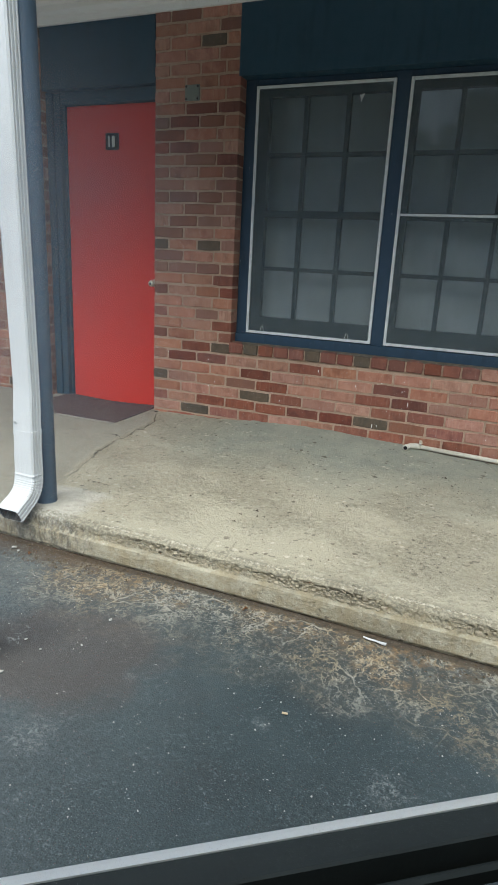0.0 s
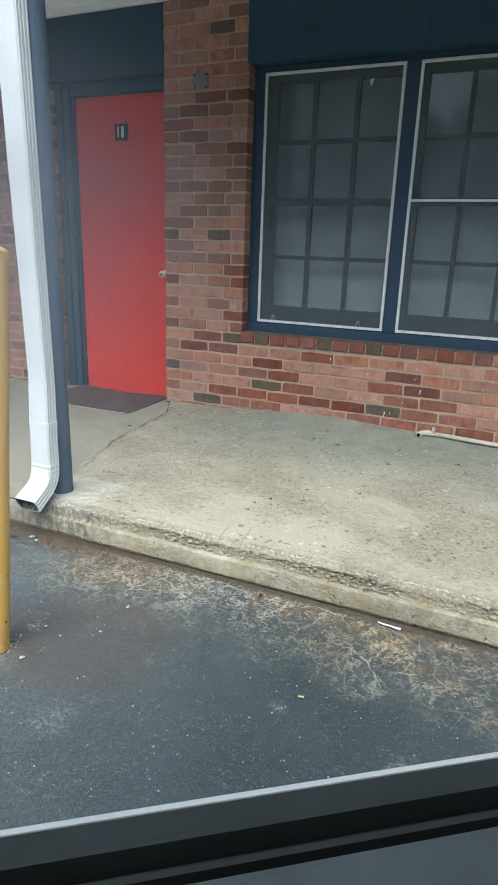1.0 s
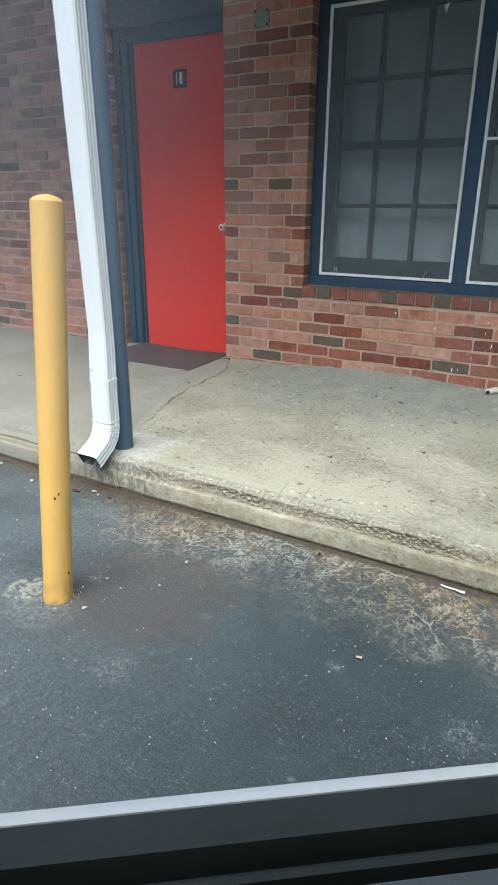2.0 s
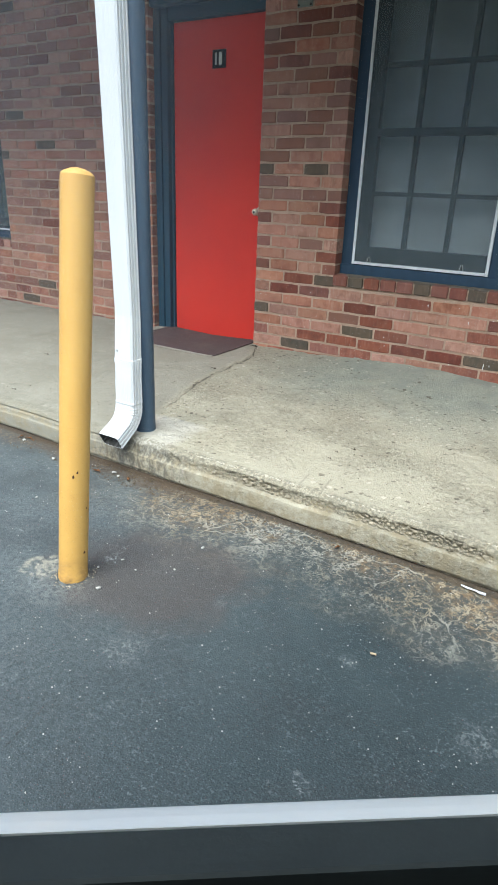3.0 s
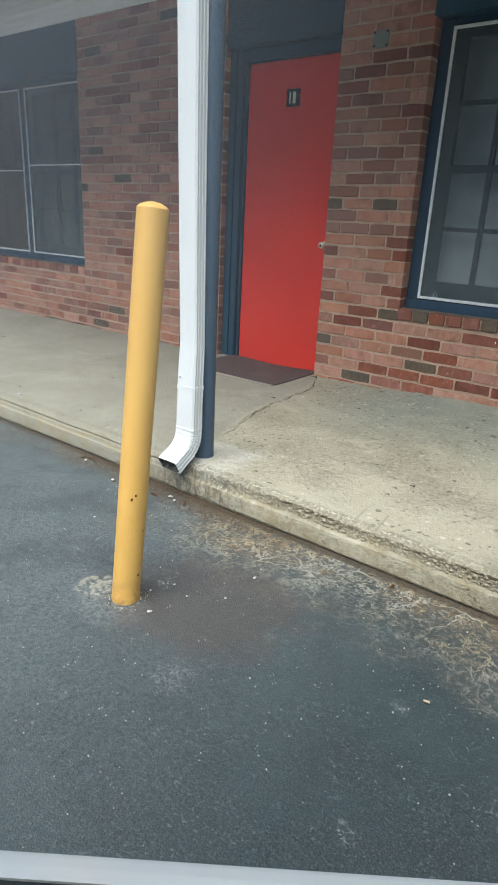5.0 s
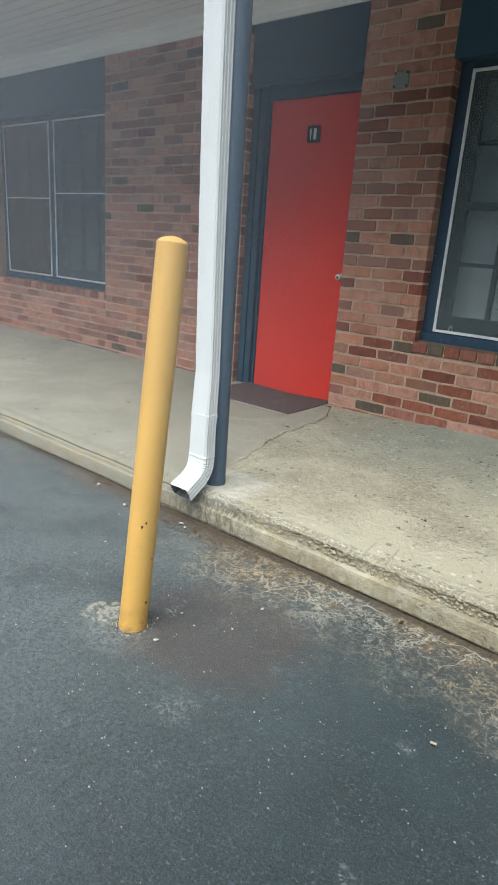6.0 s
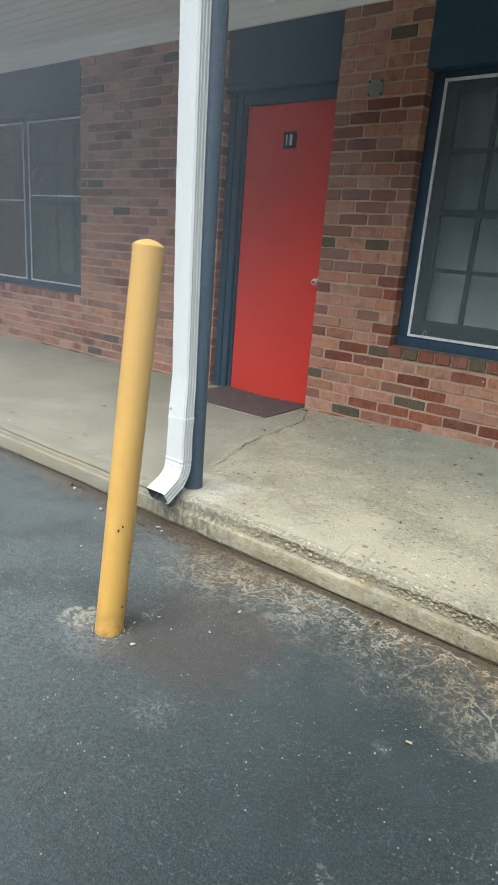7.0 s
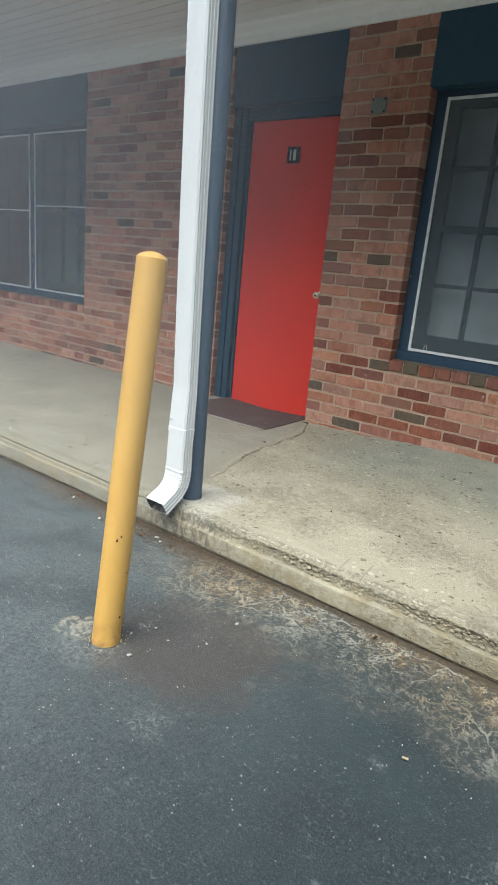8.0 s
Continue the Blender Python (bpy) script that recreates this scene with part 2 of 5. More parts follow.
    halo = m.math("MULTIPLY", m.ramp(m.math("ADD", r3, m.math("MULTIPLY", m.noise(9, 5), 0.9)), 1.6, 0.9, 0, 0.40), m.ramp(m.noise(70, 5, 0.75), 0.42, 0.58))
    base = m.mix(halo, base, (0.24, 0.25, 0.24))
    # rare scuffs: clusters of chalky scratches
    scuff = m.math("MULTIPLY", m.ramp(m.noise(4.4, 3, 0.5), 0.68, 0.73), m.ramp(m.noise(85, 4, 0.7, co=m.mixed(20, 0.03)), 0.52, 0.60, 0, 0.7))
    base = m.mix(scuff, base, (0.36, 0.38, 0.38))
    m.color(base).rough(m.ramp(m.noise(3), 0.35, 0.65, 0.55, 0.78))
    m.bump(m.math("ADD", m.math("MULTIPLY", stone, 1.6), m.math("ADD", fine, m.math("MULTIPLY", m.noise(420, 3), 0.8))), 0.32, 0.003)
    return m.mat


def concrete_mat():
    m = Nodes("walkway_concrete", 0.9)
    x, y, z = m.axis(0), m.axis(1), m.axis(2)
    base = m.mix(m.ramp(m.noise(1.9, 6, 0.65), 0.40, 0.62), (0.450, 0.415, 0.315), (0.405, 0.373, 0.280))
    # brown weathering in broad patches, a darker greenish grey towards the wall
    base = m.mix(m.ramp(m.noise(2.7, 6, 0.7), 0.48, 0.64, 0, 0.45), base, (0.335, 0.298, 0.210))
    wander = m.math("ADD", y, m.math("MULTIPLY", m.math("SUBTRACT", m.noise(1.7, 5, 0.65), 0.5), 1.3))
    green = m.math("MULTIPLY", m.ramp(wander, -1.0, -0.30), m.ramp(x, 0.1, 0.8))
    base = m.mix(m.math("MULTIPLY", green, 0.95), base, m.mix(m.ramp(m.noise(6, 5), 0.4, 0.6), (0.262, 0.282, 0.235), (0.325, 0.336, 0.275)))
    # greyer section on the far side of the crack
    bend = m.math("ADD", m.math("ADD", m.math("MULTIPLY", y, 0.11), m.math("MULTIPLY", m.math("MAXIMUM", m.math("SUBTRACT", -1.0, y), 0.0), -0.20)), m.math("MULTIPLY", m.math("MAXIMUM", m.math("ADD", y, 0.3), 0.0), 0.40))
    line = m.math("ADD", m.math("ADD", m.math("SUBTRACT", x, 0.165), bend), m.math("MULTIPLY", m.math("SUBTRACT", m.noise(7, 6, 0.75), 0.5), 0.07))
    older = m.ramp(line, 0.01, -0.05, 0, 0.8)
    base = m.mix(older, base, m.mix(m.ramp(m.noise(2.6, 6, 0.65), 0.42, 0.58), (0.235, 0.226, 0.184), (0.305, 0.292, 0.242)))
    # eroded grain: open patches with many small pits, smooth skin between them
    open_ = m.math("MULTIPLY", m.ramp(m.noise(2.6, 5, 0.65), 0.43, 0.58), m.math("MULTIPLY", m.ramp(older, 0, 0.8, 1.0, 0.2), m.ramp(green, 0, 1, 1.0, 0.35)))
    base = m.mix(m.math("MULTIPLY", open_, m.ramp(m.noise(56, 6, 0.8), 0.50, 0.58, 0, 0.35)), base, (0.235, 0.21, 0.15))
    base = m.mix(m.math("MULTIPLY", open_, m.ramp(m.noise(62, 5, 0.75), 0.57, 0.65, 0, 0.75)), base, (0.66, 0.60, 0.47))
    chips = m.noise(46, 6, 0.8, co=m.mixed(22, 0.02))
    base = m.mix(m.math("MULTIPLY", open_, m.ramp(chips, 0.45, 0.40, 0, 0.6)), base, (0.185, 0.168, 0.120))
    base = m.mix(m.math("MULTIPLY", open_, m.ramp(chips, 0.56, 0.62, 0, 0.5)), base, (0.56, 0.52, 0.40))
    pit = m.ramp(m.math("ADD", m.cells(50, co=m.mixed(60, 0.018)), m.math("MULTIPLY", m.noise(15, 4, 0.7), 0.7)), 0.53, 0.495)
    base = m.mix(m.math("MULTIPLY", m.math("MULTIPLY", pit, m.ramp(m.math("MULTIPLY", open_, m.ramp(m.noise(4.5, 4), 0.44, 0.56)), 0, 1, 0.1, 1.0)), 0.75), base, (0.085, 0.072, 0.052))
    base = m.mix(m.ramp(m.noise(210, 3), 0.58, 0.72, 0, 0.45), base, (0.30, 0.27, 0.205))
    base = m.mix(m.math("MULTIPLY", m.ramp(m.noise(120, 4, 0.7), 0.60, 0.68, 0, 0.7), m.ramp(m.noise(3.1, 4, 0.6), 0.42, 0.58, 0.15, 1.0)), base, (0.13, 0.115, 0.08))
    base = m.mix(m.ramp(m.noise(150, 3, 0.6), 0.66, 0.73, 0, 0.6), base, (0.62, 0.58, 0.47))
    # scattered larger pits and scabs
    spread = m.math("MULTIPLY", m.ramp(m.noise(3.7, 4, 0.6), 0.40, 0.56, 0.15, 1.0), m.ramp(older, 0, 0.8, 1.0, 0.4))
    for size, shade, part_of in ((21, (0.105, 0.090, 0.064), 0.85), (29, (0.120, 0.104, 0.075), 0.75), (25, (0.63, 0.58, 0.47), 0.7)):
        spot = m.math("ADD", m.cells(size, co=m.mixed(size * 2.2, 0.03)), m.math("MULTIPLY", m.noise(size * 0.45, 2, 0.5), 0.9))
        base = m.mix(m.math("MULTIPLY", m.math("MULTIPLY", m.ramp(spot, 0.595, 0.555), spread), part_of), base, shade)
    # dark line along the crack from the door corner to the post
    gap = m.math("MULTIPLY", m.ramp(m.math("ABSOLUTE", line), 0.006, 0.001), m.ramp(m.noise(6, 4), 0.36, 0.52, 0.25, 0.85))
    gap = m.math("MULTIPLY", gap, m.math("MULTIPLY", m.ramp(y, -1.48, -1.35), m.ramp(y, 0.02, -0.1)))
    base = m.mix(gap, base, (0.09, 0.075, 0.055))
    # fresh pale cement round the post
    ex = m.math("ADD", x, m.math("MULTIPLY", m.math("SUBTRACT", m.noise(11, 5, 0.7), 0.5), 0.09))
    ey = m.math("ADD", y, m.math("MULTIPLY", m.math("SUBTRACT", m.noise(8, 5, 0.7), 0.5), 0.14))
    inside = m.math("MULTIPLY", m.math("MULTIPLY", m.ramp(ex, 0.41, 0.45), m.ramp(ex, 0.76, 0.69)), m.math("MULTIPLY", m.ramp(ey, -1.50, -1.535), m.ramp(z, H_TOP - 0.060, H_TOP - 0.045)))
    base = m.mix(m.math("MULTIPLY", inside, 0.62), base, m.mix(m.ramp(m.noise(30, 5), 0.4, 0.6), (0.62, 0.60, 0.54), (0.52, 0.50, 0.44)))
    # a tooled line along the nosing and a short joint across it
    lip = m.math("ABSOLUTE", m.math("ADD", m.math("ADD", y, 1.794), m.math("MULTIPLY", m.math("SUBTRACT", m.noise(5, 4), 0.5), 0.022)))
    lip = m.math("MULTIPLY", m.ramp(lip, 0.007, 0.003), m.math("MULTIPLY", m.ramp(x, 0.8, 0.9), m.ramp(m.noise(9, 4), 0.42, 0.52)))
    base = m.mix(m.math("MULTIPLY", lip, 0.8), base, (0.68, 0.63, 0.51))
    for place in (1.345, 1.437):
        cut = m.math("MULTIPLY", m.ramp(m.math("ABSOLUTE", m.math("SUBTRACT", m.math("ADD", x, m.math("MULTIPLY", y, 0.12)), place - 0.21)), 0.006, 0.002), m.ramp(y, -1.66, -1.70, 0, 0.6))
        base = m.mix(m.math("MULTIPLY", cut, m.ramp(z, H_TOP - 0.03, H_TOP - 0.015)), base, (0.26, 0.235, 0.18))
    # weathered nosing, dirt on the face, dark algae under the spout
    nose = m.math("MULTIPLY", m.ramp(y, -1.765, -1.785), m.ramp(z, 0.078, 0.086))
    base = m.mix(m.math("MULTIPLY", nose, m.ramp(m.noise(85, 5, 0.75), 0.42, 0.56, 0, 0.8)), base, (0.19, 0.175, 0.13))
    low = m.math("MULTIPLY", m.ramp(z, 0.135, 0.10), m.ramp(m.noise(16, 7, 0.75), 0.44, 0.58, 0.0, 0.75))
    base = m.mix(low, base, (0.30, 0.25, 0.155))
    wet = m.math("MULTIPLY", m.math("MULTIPLY", m.ramp(z, 0.132, 0.118), m.ramp(m.math("ABSOLUTE", m.math("SUBTRACT", x, 0.60)), 0.36, 0.15)), m.ramp(m.noise(48, 5, 0.75, co=m.stretch(1, 1, 0.55)), 0.40, 0.58))
    base = m.mix(m.math("MULTIPLY", wet, 0.75), base, (0.085, 0.080, 0.066))
    m.color(base).rough(m.ramp(m.noise(4), 0.35, 0.65, 0.75, 0.95))
    hollow = m.math("MULTIPLY", m.math("MULTIPLY", pit, open_), -1.6)
    m.bump(m.math("ADD", m.math("ADD", m.noise(130, 5, 0.75), m.math("MULTIPLY", m.noise(55, 5, 0.7), 1.2)), m.math("ADD", hollow, m.math("MULTIPLY", m.math("MULTIPLY", open_, chips), 3.0))), 0.9, 0.007)
    return m.mat


def plain(name, base, rough=0.6, metal=0.0, var=0.12, scale=18, bump=0.1):
    m = Nodes(name, rough, metal)
    m.bsdf.inputs["Specular IOR Level"].default_value = 0.5 if max(base) > 0.1 else 0.2
    dark = tuple(c * (1 - 2 * var) for c in base)
    m.color(m.mix(m.ramp(m.noise(scale, 4), 0.35, 0.7), base, dark))
    m.bump(m.noise(scale * 8, 3), bump, 0.002)
    return m.mat


def door_mat():
    m = Nodes("red_door_paint", 0.42)
    m.bsdf.inputs["Specular IOR Level"].default_value = 0.22
    c = m.mix(m.ramp(m.noise(1.3, 3), 0.35, 0.7), (0.60, 0.040, 0.026), (0.51, 0.034, 0.025))
    c = m.mix(m.ramp(m.noise(16, 5, co=m.stretch(2, 2, 0.5)), 0.62, 0.78, 0, 0.35), c, (0.52, 0.055, 0.034))
    m.color(c).rough(m.ramp(m.noise(5), 0.3, 0.7, 0.36, 0.5)).bump(m.noise(45, 3), 0.12, 0.002)
    return m.mat


def bollard_mat():
    m = Nodes("yellow_paint", 0.55)
    z = m.axis(2)
    c = m.mix(m.ramp(m.noise(6, 5, 0.65, co=m.stretch(1, 1, 0.4)), 0.4, 0.68), (0.62, 0.372, 0.098), (0.56, 0.320, 0.080))
    c = m.mix(m.math("MULTIPLY", m.ramp(m.noise(30, 6, 0.75, co=m.stretch(1, 1, 0.35)), 0.62, 0.70), m.ramp(z, 1.2, 0.1, 0.2, 0.4)), c, (0.48, 0.25, 0.06))
    c = m.mix(m.math("MULTIPLY", m.ramp(z, 0.09, 0.0), m.ramp(m.noise(22, 6, 0.7), 0.42, 0.56, 0, 0.8)), c, (0.30, 0.17, 0.06))
    c = m.mix(m.math("MULTIPLY", m.ramp(m.noise(48, 4, 0.6), 0.74, 0.76), m.ramp(z, 1.0, 0.2, 0.15, 0.9)), c, (0.10, 0.055, 0.03))
    m.color(c).bump(m.noise(60, 4), 0.25, 0.003)
    return m.mat


def glass_mat():
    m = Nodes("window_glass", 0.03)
    m.bsdf.inputs["Transmission Weight"].default_value = 1.0
    m.bsdf.inputs["IOR"].default_value = 1.45
    m.color((0.95, 0.97, 0.97))
    return m.mat


def screen_mat(name, thread, least, most):
    """Fine grey insect mesh: partly open, partly dark thread."""
    m = Nodes(name, 0.7)
    m.color(m.mix(m.ramp(m.noise(5, 3), 0.35, 0.7), thread, tuple(0.8 * c for c in thread)))
    clear = m.t.nodes.new("ShaderNodeBsdfTransparent")
    both = m.t.nodes.new("ShaderNodeMixShader")
    m.link(m.ramp(m.noise(3, 3), 0.3, 0.7, least, most), both.inputs[0])
    m.t.links.new(clear.outputs[0], both.inputs[1])
    m.t.links.new(m.bsdf.outputs[0], both.inputs[2])
    m.t.links.new(both.outputs[0], m.t.nodes["Material Output"].inputs[0])
    return m.mat


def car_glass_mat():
    """A closed car window: clear, with glare painted as haze towards one upper corner."""
    m = Nodes("glare_car_glass", 0.6)
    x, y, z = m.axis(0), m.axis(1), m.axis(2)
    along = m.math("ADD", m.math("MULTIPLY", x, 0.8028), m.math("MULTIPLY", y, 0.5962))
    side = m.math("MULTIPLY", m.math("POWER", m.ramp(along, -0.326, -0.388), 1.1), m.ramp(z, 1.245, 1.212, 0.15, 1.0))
    # window glare, put in as a translucent layer
    glare = m.math("MULTIPLY", m.math("MULTIPLY", side, m.ramp(z, 1.110, 1.195, 0, 0.225)), m.ramp(m.noise(18, 2), 0.3, 0.7, 0.85, 1.1))
    thin = m.math("ADD", glare, 0.004)
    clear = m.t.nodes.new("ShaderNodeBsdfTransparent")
    veil = m.t.nodes.new("ShaderNodeBsdfTranslucent")
    veil.inputs[0].default_value = (0.95, 0.97, 0.98, 1)
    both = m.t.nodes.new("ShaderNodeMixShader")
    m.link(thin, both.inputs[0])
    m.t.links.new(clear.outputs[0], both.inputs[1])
    m.t.links.new(veil.outputs[0], both.inputs[2])
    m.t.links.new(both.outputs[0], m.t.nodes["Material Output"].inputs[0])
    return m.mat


def mat_rug():
    m = Nodes("door_mat_fibre", 0.95)
    c = m.mix(m.ramp(m.noise(95, 3, 0.7), 0.44, 0.60), (0.030, 0.019, 0.020), (0.155, 0.108, 0.102))
    m.color(m.mix(m.ramp(m.noise(6, 4), 0.5, 0.7, 0, 0.5), c, (0.14, 0.11, 0.09)))
    m.bump(m.noise(200, 3), 0.9, 0.006)
    return m.mat


MORTAR, ASPHALT, CONCRETE = mortar_mat(), asphalt_mat(), concrete_mat()
NAVY = painted("navy_paint", (0.017, 0.055, 0.088), (0.012, 0.041, 0.067), 0.6)
NAVY_FRAME = painted("navy_frame_paint", (0.026, 0.054, 0.088), (0.018, 0.039, 0.064), 0.5)
POST_BLUE = painted("post_blue_paint", (0.050, 0.080, 0.116), (0.041, 0.067, 0.097), 0.45)
WHITE_METAL = painted("white_enamel", (0.60, 0.615, 0.62), (0.53, 0.545, 0.55), 0.4)
WHITE_TRIM = painted("soffit_white", (0.78, 0.78, 0.77), (0.68, 0.68, 0.66), 0.6)
SCREEN_WHITE = plain("screen_frame_white", (0.66, 0.68, 0.68), 0.45, 0.0, 0.1, 30)
SASH = plain("sash_dark", (0.024, 0.036, 0.042), 0.6)
MESH, DUSTY_MESH = screen_mat("insect_mesh", (0.128, 0.164, 0.178), 0.25, 0.32), screen_mat("dusty_insect_mesh", (0.075, 0.070, 0.062), 0.62, 0.74)
GLASS, RUG, RED, YELLOW = glass_mat(), mat_rug(), door_mat(), bollard_mat()
CURTAIN = plain("curtain_cloth", (0.68, 0.75, 0.79), 0.9, 0, 0.1, 6)
DIM_SHEET = plain("dim_sheet_cloth", (0.20, 0.235, 0.165), 0.9, 0, 0.2, 4)
CREAM = plain("cream_pvc", (0.62, 0.59, 0.50), 0.5, 0, 0.1)
CHROME = plain("worn_steel", (0.62, 0.60, 0.56), 0.28, 1.0, 0.08, 25)
PLATE = plain("painted_cover_plate", (0.17, 0.19, 0.165), 0.6)
BLACK = plain("black_plastic", (0.009, 0.009, 0.010), 0.6)
NUMERAL = plain("pale_numeral", (0.55, 0.53, 0.46), 0.5)
ROOM = plain("room_plaster", (0.30, 0.29, 0.27), 0.9)
ROOF = plain("roof_felt", (0.08, 0.08, 0.08), 0.9)
RUBBER = plain("rubber_seal", (0.030, 0.036, 0.034), 0.65, 0, 0.1, 30)
TRIM_GREY = plain("car_trim_vinyl", (0.085, 0.098, 0.098), 0.7, 0, 0.15, 12, 0.3)
CAR_WHITE = plain("car_paint", (0.72, 0.74, 0.75), 0.2, 0.0, 0.02)
BRIGHT = plain("belt_white_paint", (0.84, 0.86, 0.84), 0.3, 0.0, 0.02)
LEAF = plain("dry_leaf", (0.21, 0.095, 0.035), 0.8, 0, 0.3, 40)
DARK_LEAF = plain("dark_dry_leaf", (0.055, 0.036, 0.022), 0.8, 0, 0.3, 40)
STRAW = plain("white_straw", (0.58, 0.60, 0.61), 0.5)
GRIT = plain("pale_grit", (0.42, 0.41, 0.38), 0.85)
STONES = plain("kerb_stones", (0.37, 0.325, 0.235), 0.9, 0, 0.28, 90, 0.5)
CHIP_STONE = plain("pale_stone", (0.40, 0.40, 0.37), 0.8, 0, 0.2, 60)
CHALK_WHITE = plain("chalky_white", (0.80, 0.80, 0.78), 0.7)
CHIP = plain("bare_rust", (0.075, 0.038, 0.022), 0.85, 0, 0.3, 80)
HEADLINER = plain("grey_headliner", (0.30, 0.30, 0.29), 0.95)
BIND = plain("mat_binding", (0.30, 0.27, 0.24), 0.9, 0, 0.2, 40)
CRUMBS = plain("dark_crumbs", (0.12, 0.09, 0.055), 0.9, 0, 0.3, 60)
BRASS = plain("worn_brass", (0.78, 0.72, 0.58), 0.4, 0.35, 0.1, 25)
DARK_INSIDE = plain("dark_metal_inside", (0.10, 0.10, 0.095), 0.8, 0, 0.3, 40)
DIRTY_WASH = plain("dirty_cement_wash", (0.17, 0.145, 0.105), 0.95, 0, 0.3, 30, 0.5)
TYRE = plain("tyre_rubber", (0.02, 0.02, 0.021), 0.7)


# ---- mesh helpers ----
def cuboid(bm, x0, x1, y0, y1, z0, z1, bevel=0.0):
    v = [bm.verts.new(p) for p in ((x0, y0, z0), (x1, y0, z0), (x1, y1, z0), (x0, y1, z0), (x0, y0, z1), (x1, y0, z1), (x1, y1, z1), (x0, y1, z1))]
    f = [bm.faces.new([v[i] for i in q]) for q in ((3, 2, 1, 0), (4, 5, 6, 7), (0, 1, 5, 4), (1, 2, 6, 5), (2, 3, 7, 6), (3, 0, 4, 7))]
    if bevel:
        bmesh.ops.bevel(bm, geom=list({e for q in f for e in q.edges}), offset=bevel, segments=1, affect="EDGES")
    return bm


def box(x0, x1, y0, y1, z0, z1, bevel=0.0):
    return cuboid(bmesh.new(), x0, x1, y0, y1, z0, z1, bevel)


def mesh_of(name, bm, material, smooth=False):
    me = bpy.data.meshes.new(name)
    bmesh.ops.recalc_face_normals(bm, faces=bm.faces[:])
    bm.to_mesh(me)
    bm.free()
    me.materials.append(material)
    if smooth:
        me.polygons.foreach_set("use_smooth", [True] * len(me.polygons))
    return me


def part(name, bm, material, parent, label="", smooth=False):
    """One mesh, given in world places, under a thing or under a part."""
    ob = new(name, mesh_of(name, bm, material, smooth))
    ob.parent = parent
    if parent.parent is None:
        ob.matrix_parent_inverse = Matrix.Translation(-parent.location)
    return tagged(ob, label)


def thing(name, place, label, category, group="", kind=""):
    ob = new(name)
    ob.location = place
    ob.empty_display_size = 0.1
    return tagged(ob, label, category, group, kind)


def solid(name, bm, material, label="", category="", kind="structure", smooth=False):
    ob = new(name, mesh_of(name, bm, material, smooth))
    return tagged(ob, label, category, "", kind)


def tube(points, radius, sides=12, closed_ends=True):
    """A round bar along a run of points."""
    bm = bmesh.new()
    rings = []
    pts = [Vector(p) for p in points]
    for i, p in enumerate(pts):
        way = (pts[min(i + 1, len(pts) - 1)] - pts[max(i - 1, 0)]).normalized()
        side = way.cross(Vector((0, 0, 1)) if abs(way.z) < 0.9 else Vector((0, 1, 0))).normalized()
        up = side.cross(way)
        r = radius[i] if isinstance(radius, (list, tuple)) else radius
        rings.append([bm.verts.new(p + r * (math.cos(a) * side + math.sin(a) * up)) for a in (2 * math.pi * k / sides for k in range(sides))])
    for a, b in zip(rings, rings[1:]):
        for k in range(sides):
            bm.faces.new((a[k], a[(k + 1) % sides], b[(k + 1) % sides], b[k]))
    if closed_ends:
        bm.faces.new(rings[0][::-1])
        bm.faces.new(rings[-1])
    return bm


def extrude_profile(profile, start, end, closed=True):
    """A section of (a, z) pairs swept along a straight run: start and end map (a, z) to places."""
    bm = bmesh.new()
    one = [bm.verts.new(start(a, z)) for a, z in profile]
    two = [bm.verts.new(end(a, z)) for a, z in profile]
    n = len(profile)
    for k in range(n if closed else n - 1):
        bm.faces.new((one[k], one[(k + 1) % n], two[(k + 1) % n], two[k]))
    if closed:
        bm.faces.new(one[::-1])
        bm.faces.new(two)
    return bm


# ---- the plan ----
H = 0.139            # walkway over the asphalt
KERB = -1.842        # kerb line
COURSE, BRICK_RUN = 0.0723, 0.222
BED = 0.233          # a bed joint that the courses count from
DOOR_L, DOOR_R, CORNER_L, CORNER_R = -0.760, 0.03, -0.900, 0.005
WIN_L, WIN_R = 0.592, 2.477
LEFT_WIN_R, LEFT_WIN_L = -2.530, -4.415
SILL, HEAD, SOFFIT = 0.706, 2.235, 2.605


# ---- ground ----
def ground_sheet():
    xs = np.concatenate([[-400, -120, -40, -14], np.arange(-6, 6.01, 0.12), [14, 40, 120, 400]])
    ys = np.concatenate([[-400, -120, -40, -14], np.arange(-6, -1.7, 0.12), [-1.70, 1, 40, 400]])
    verts = []
    for y in ys:
        for x in xs:
            near = abs(x) < 6.5 and -6.5 < y < -1.75
            z = 0.006 * noise.noise((x * 1.3, y * 1.3, 0)) if near else 0.0
            verts.append((x, y, z - 0.004 if y > -1.75 else z - 0.002))
    n = len(xs)
    faces = [(j * n + i, j * n + i + 1, (j + 1) * n + i + 1, (j + 1) * n + i) for j in range(len(ys) - 1) for i in range(n - 1)]
    me = bpy.data.meshes.new("ground")
    me.from_pydata(verts, [], faces)
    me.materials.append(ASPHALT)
    me.polygons.foreach_set("use_smooth", [True] * len(me.polygons))
    return tagged(new("ground", me), "dark worn asphalt parking lot with pale mineral stains", "ground", "", "structure")


ground_sheet()


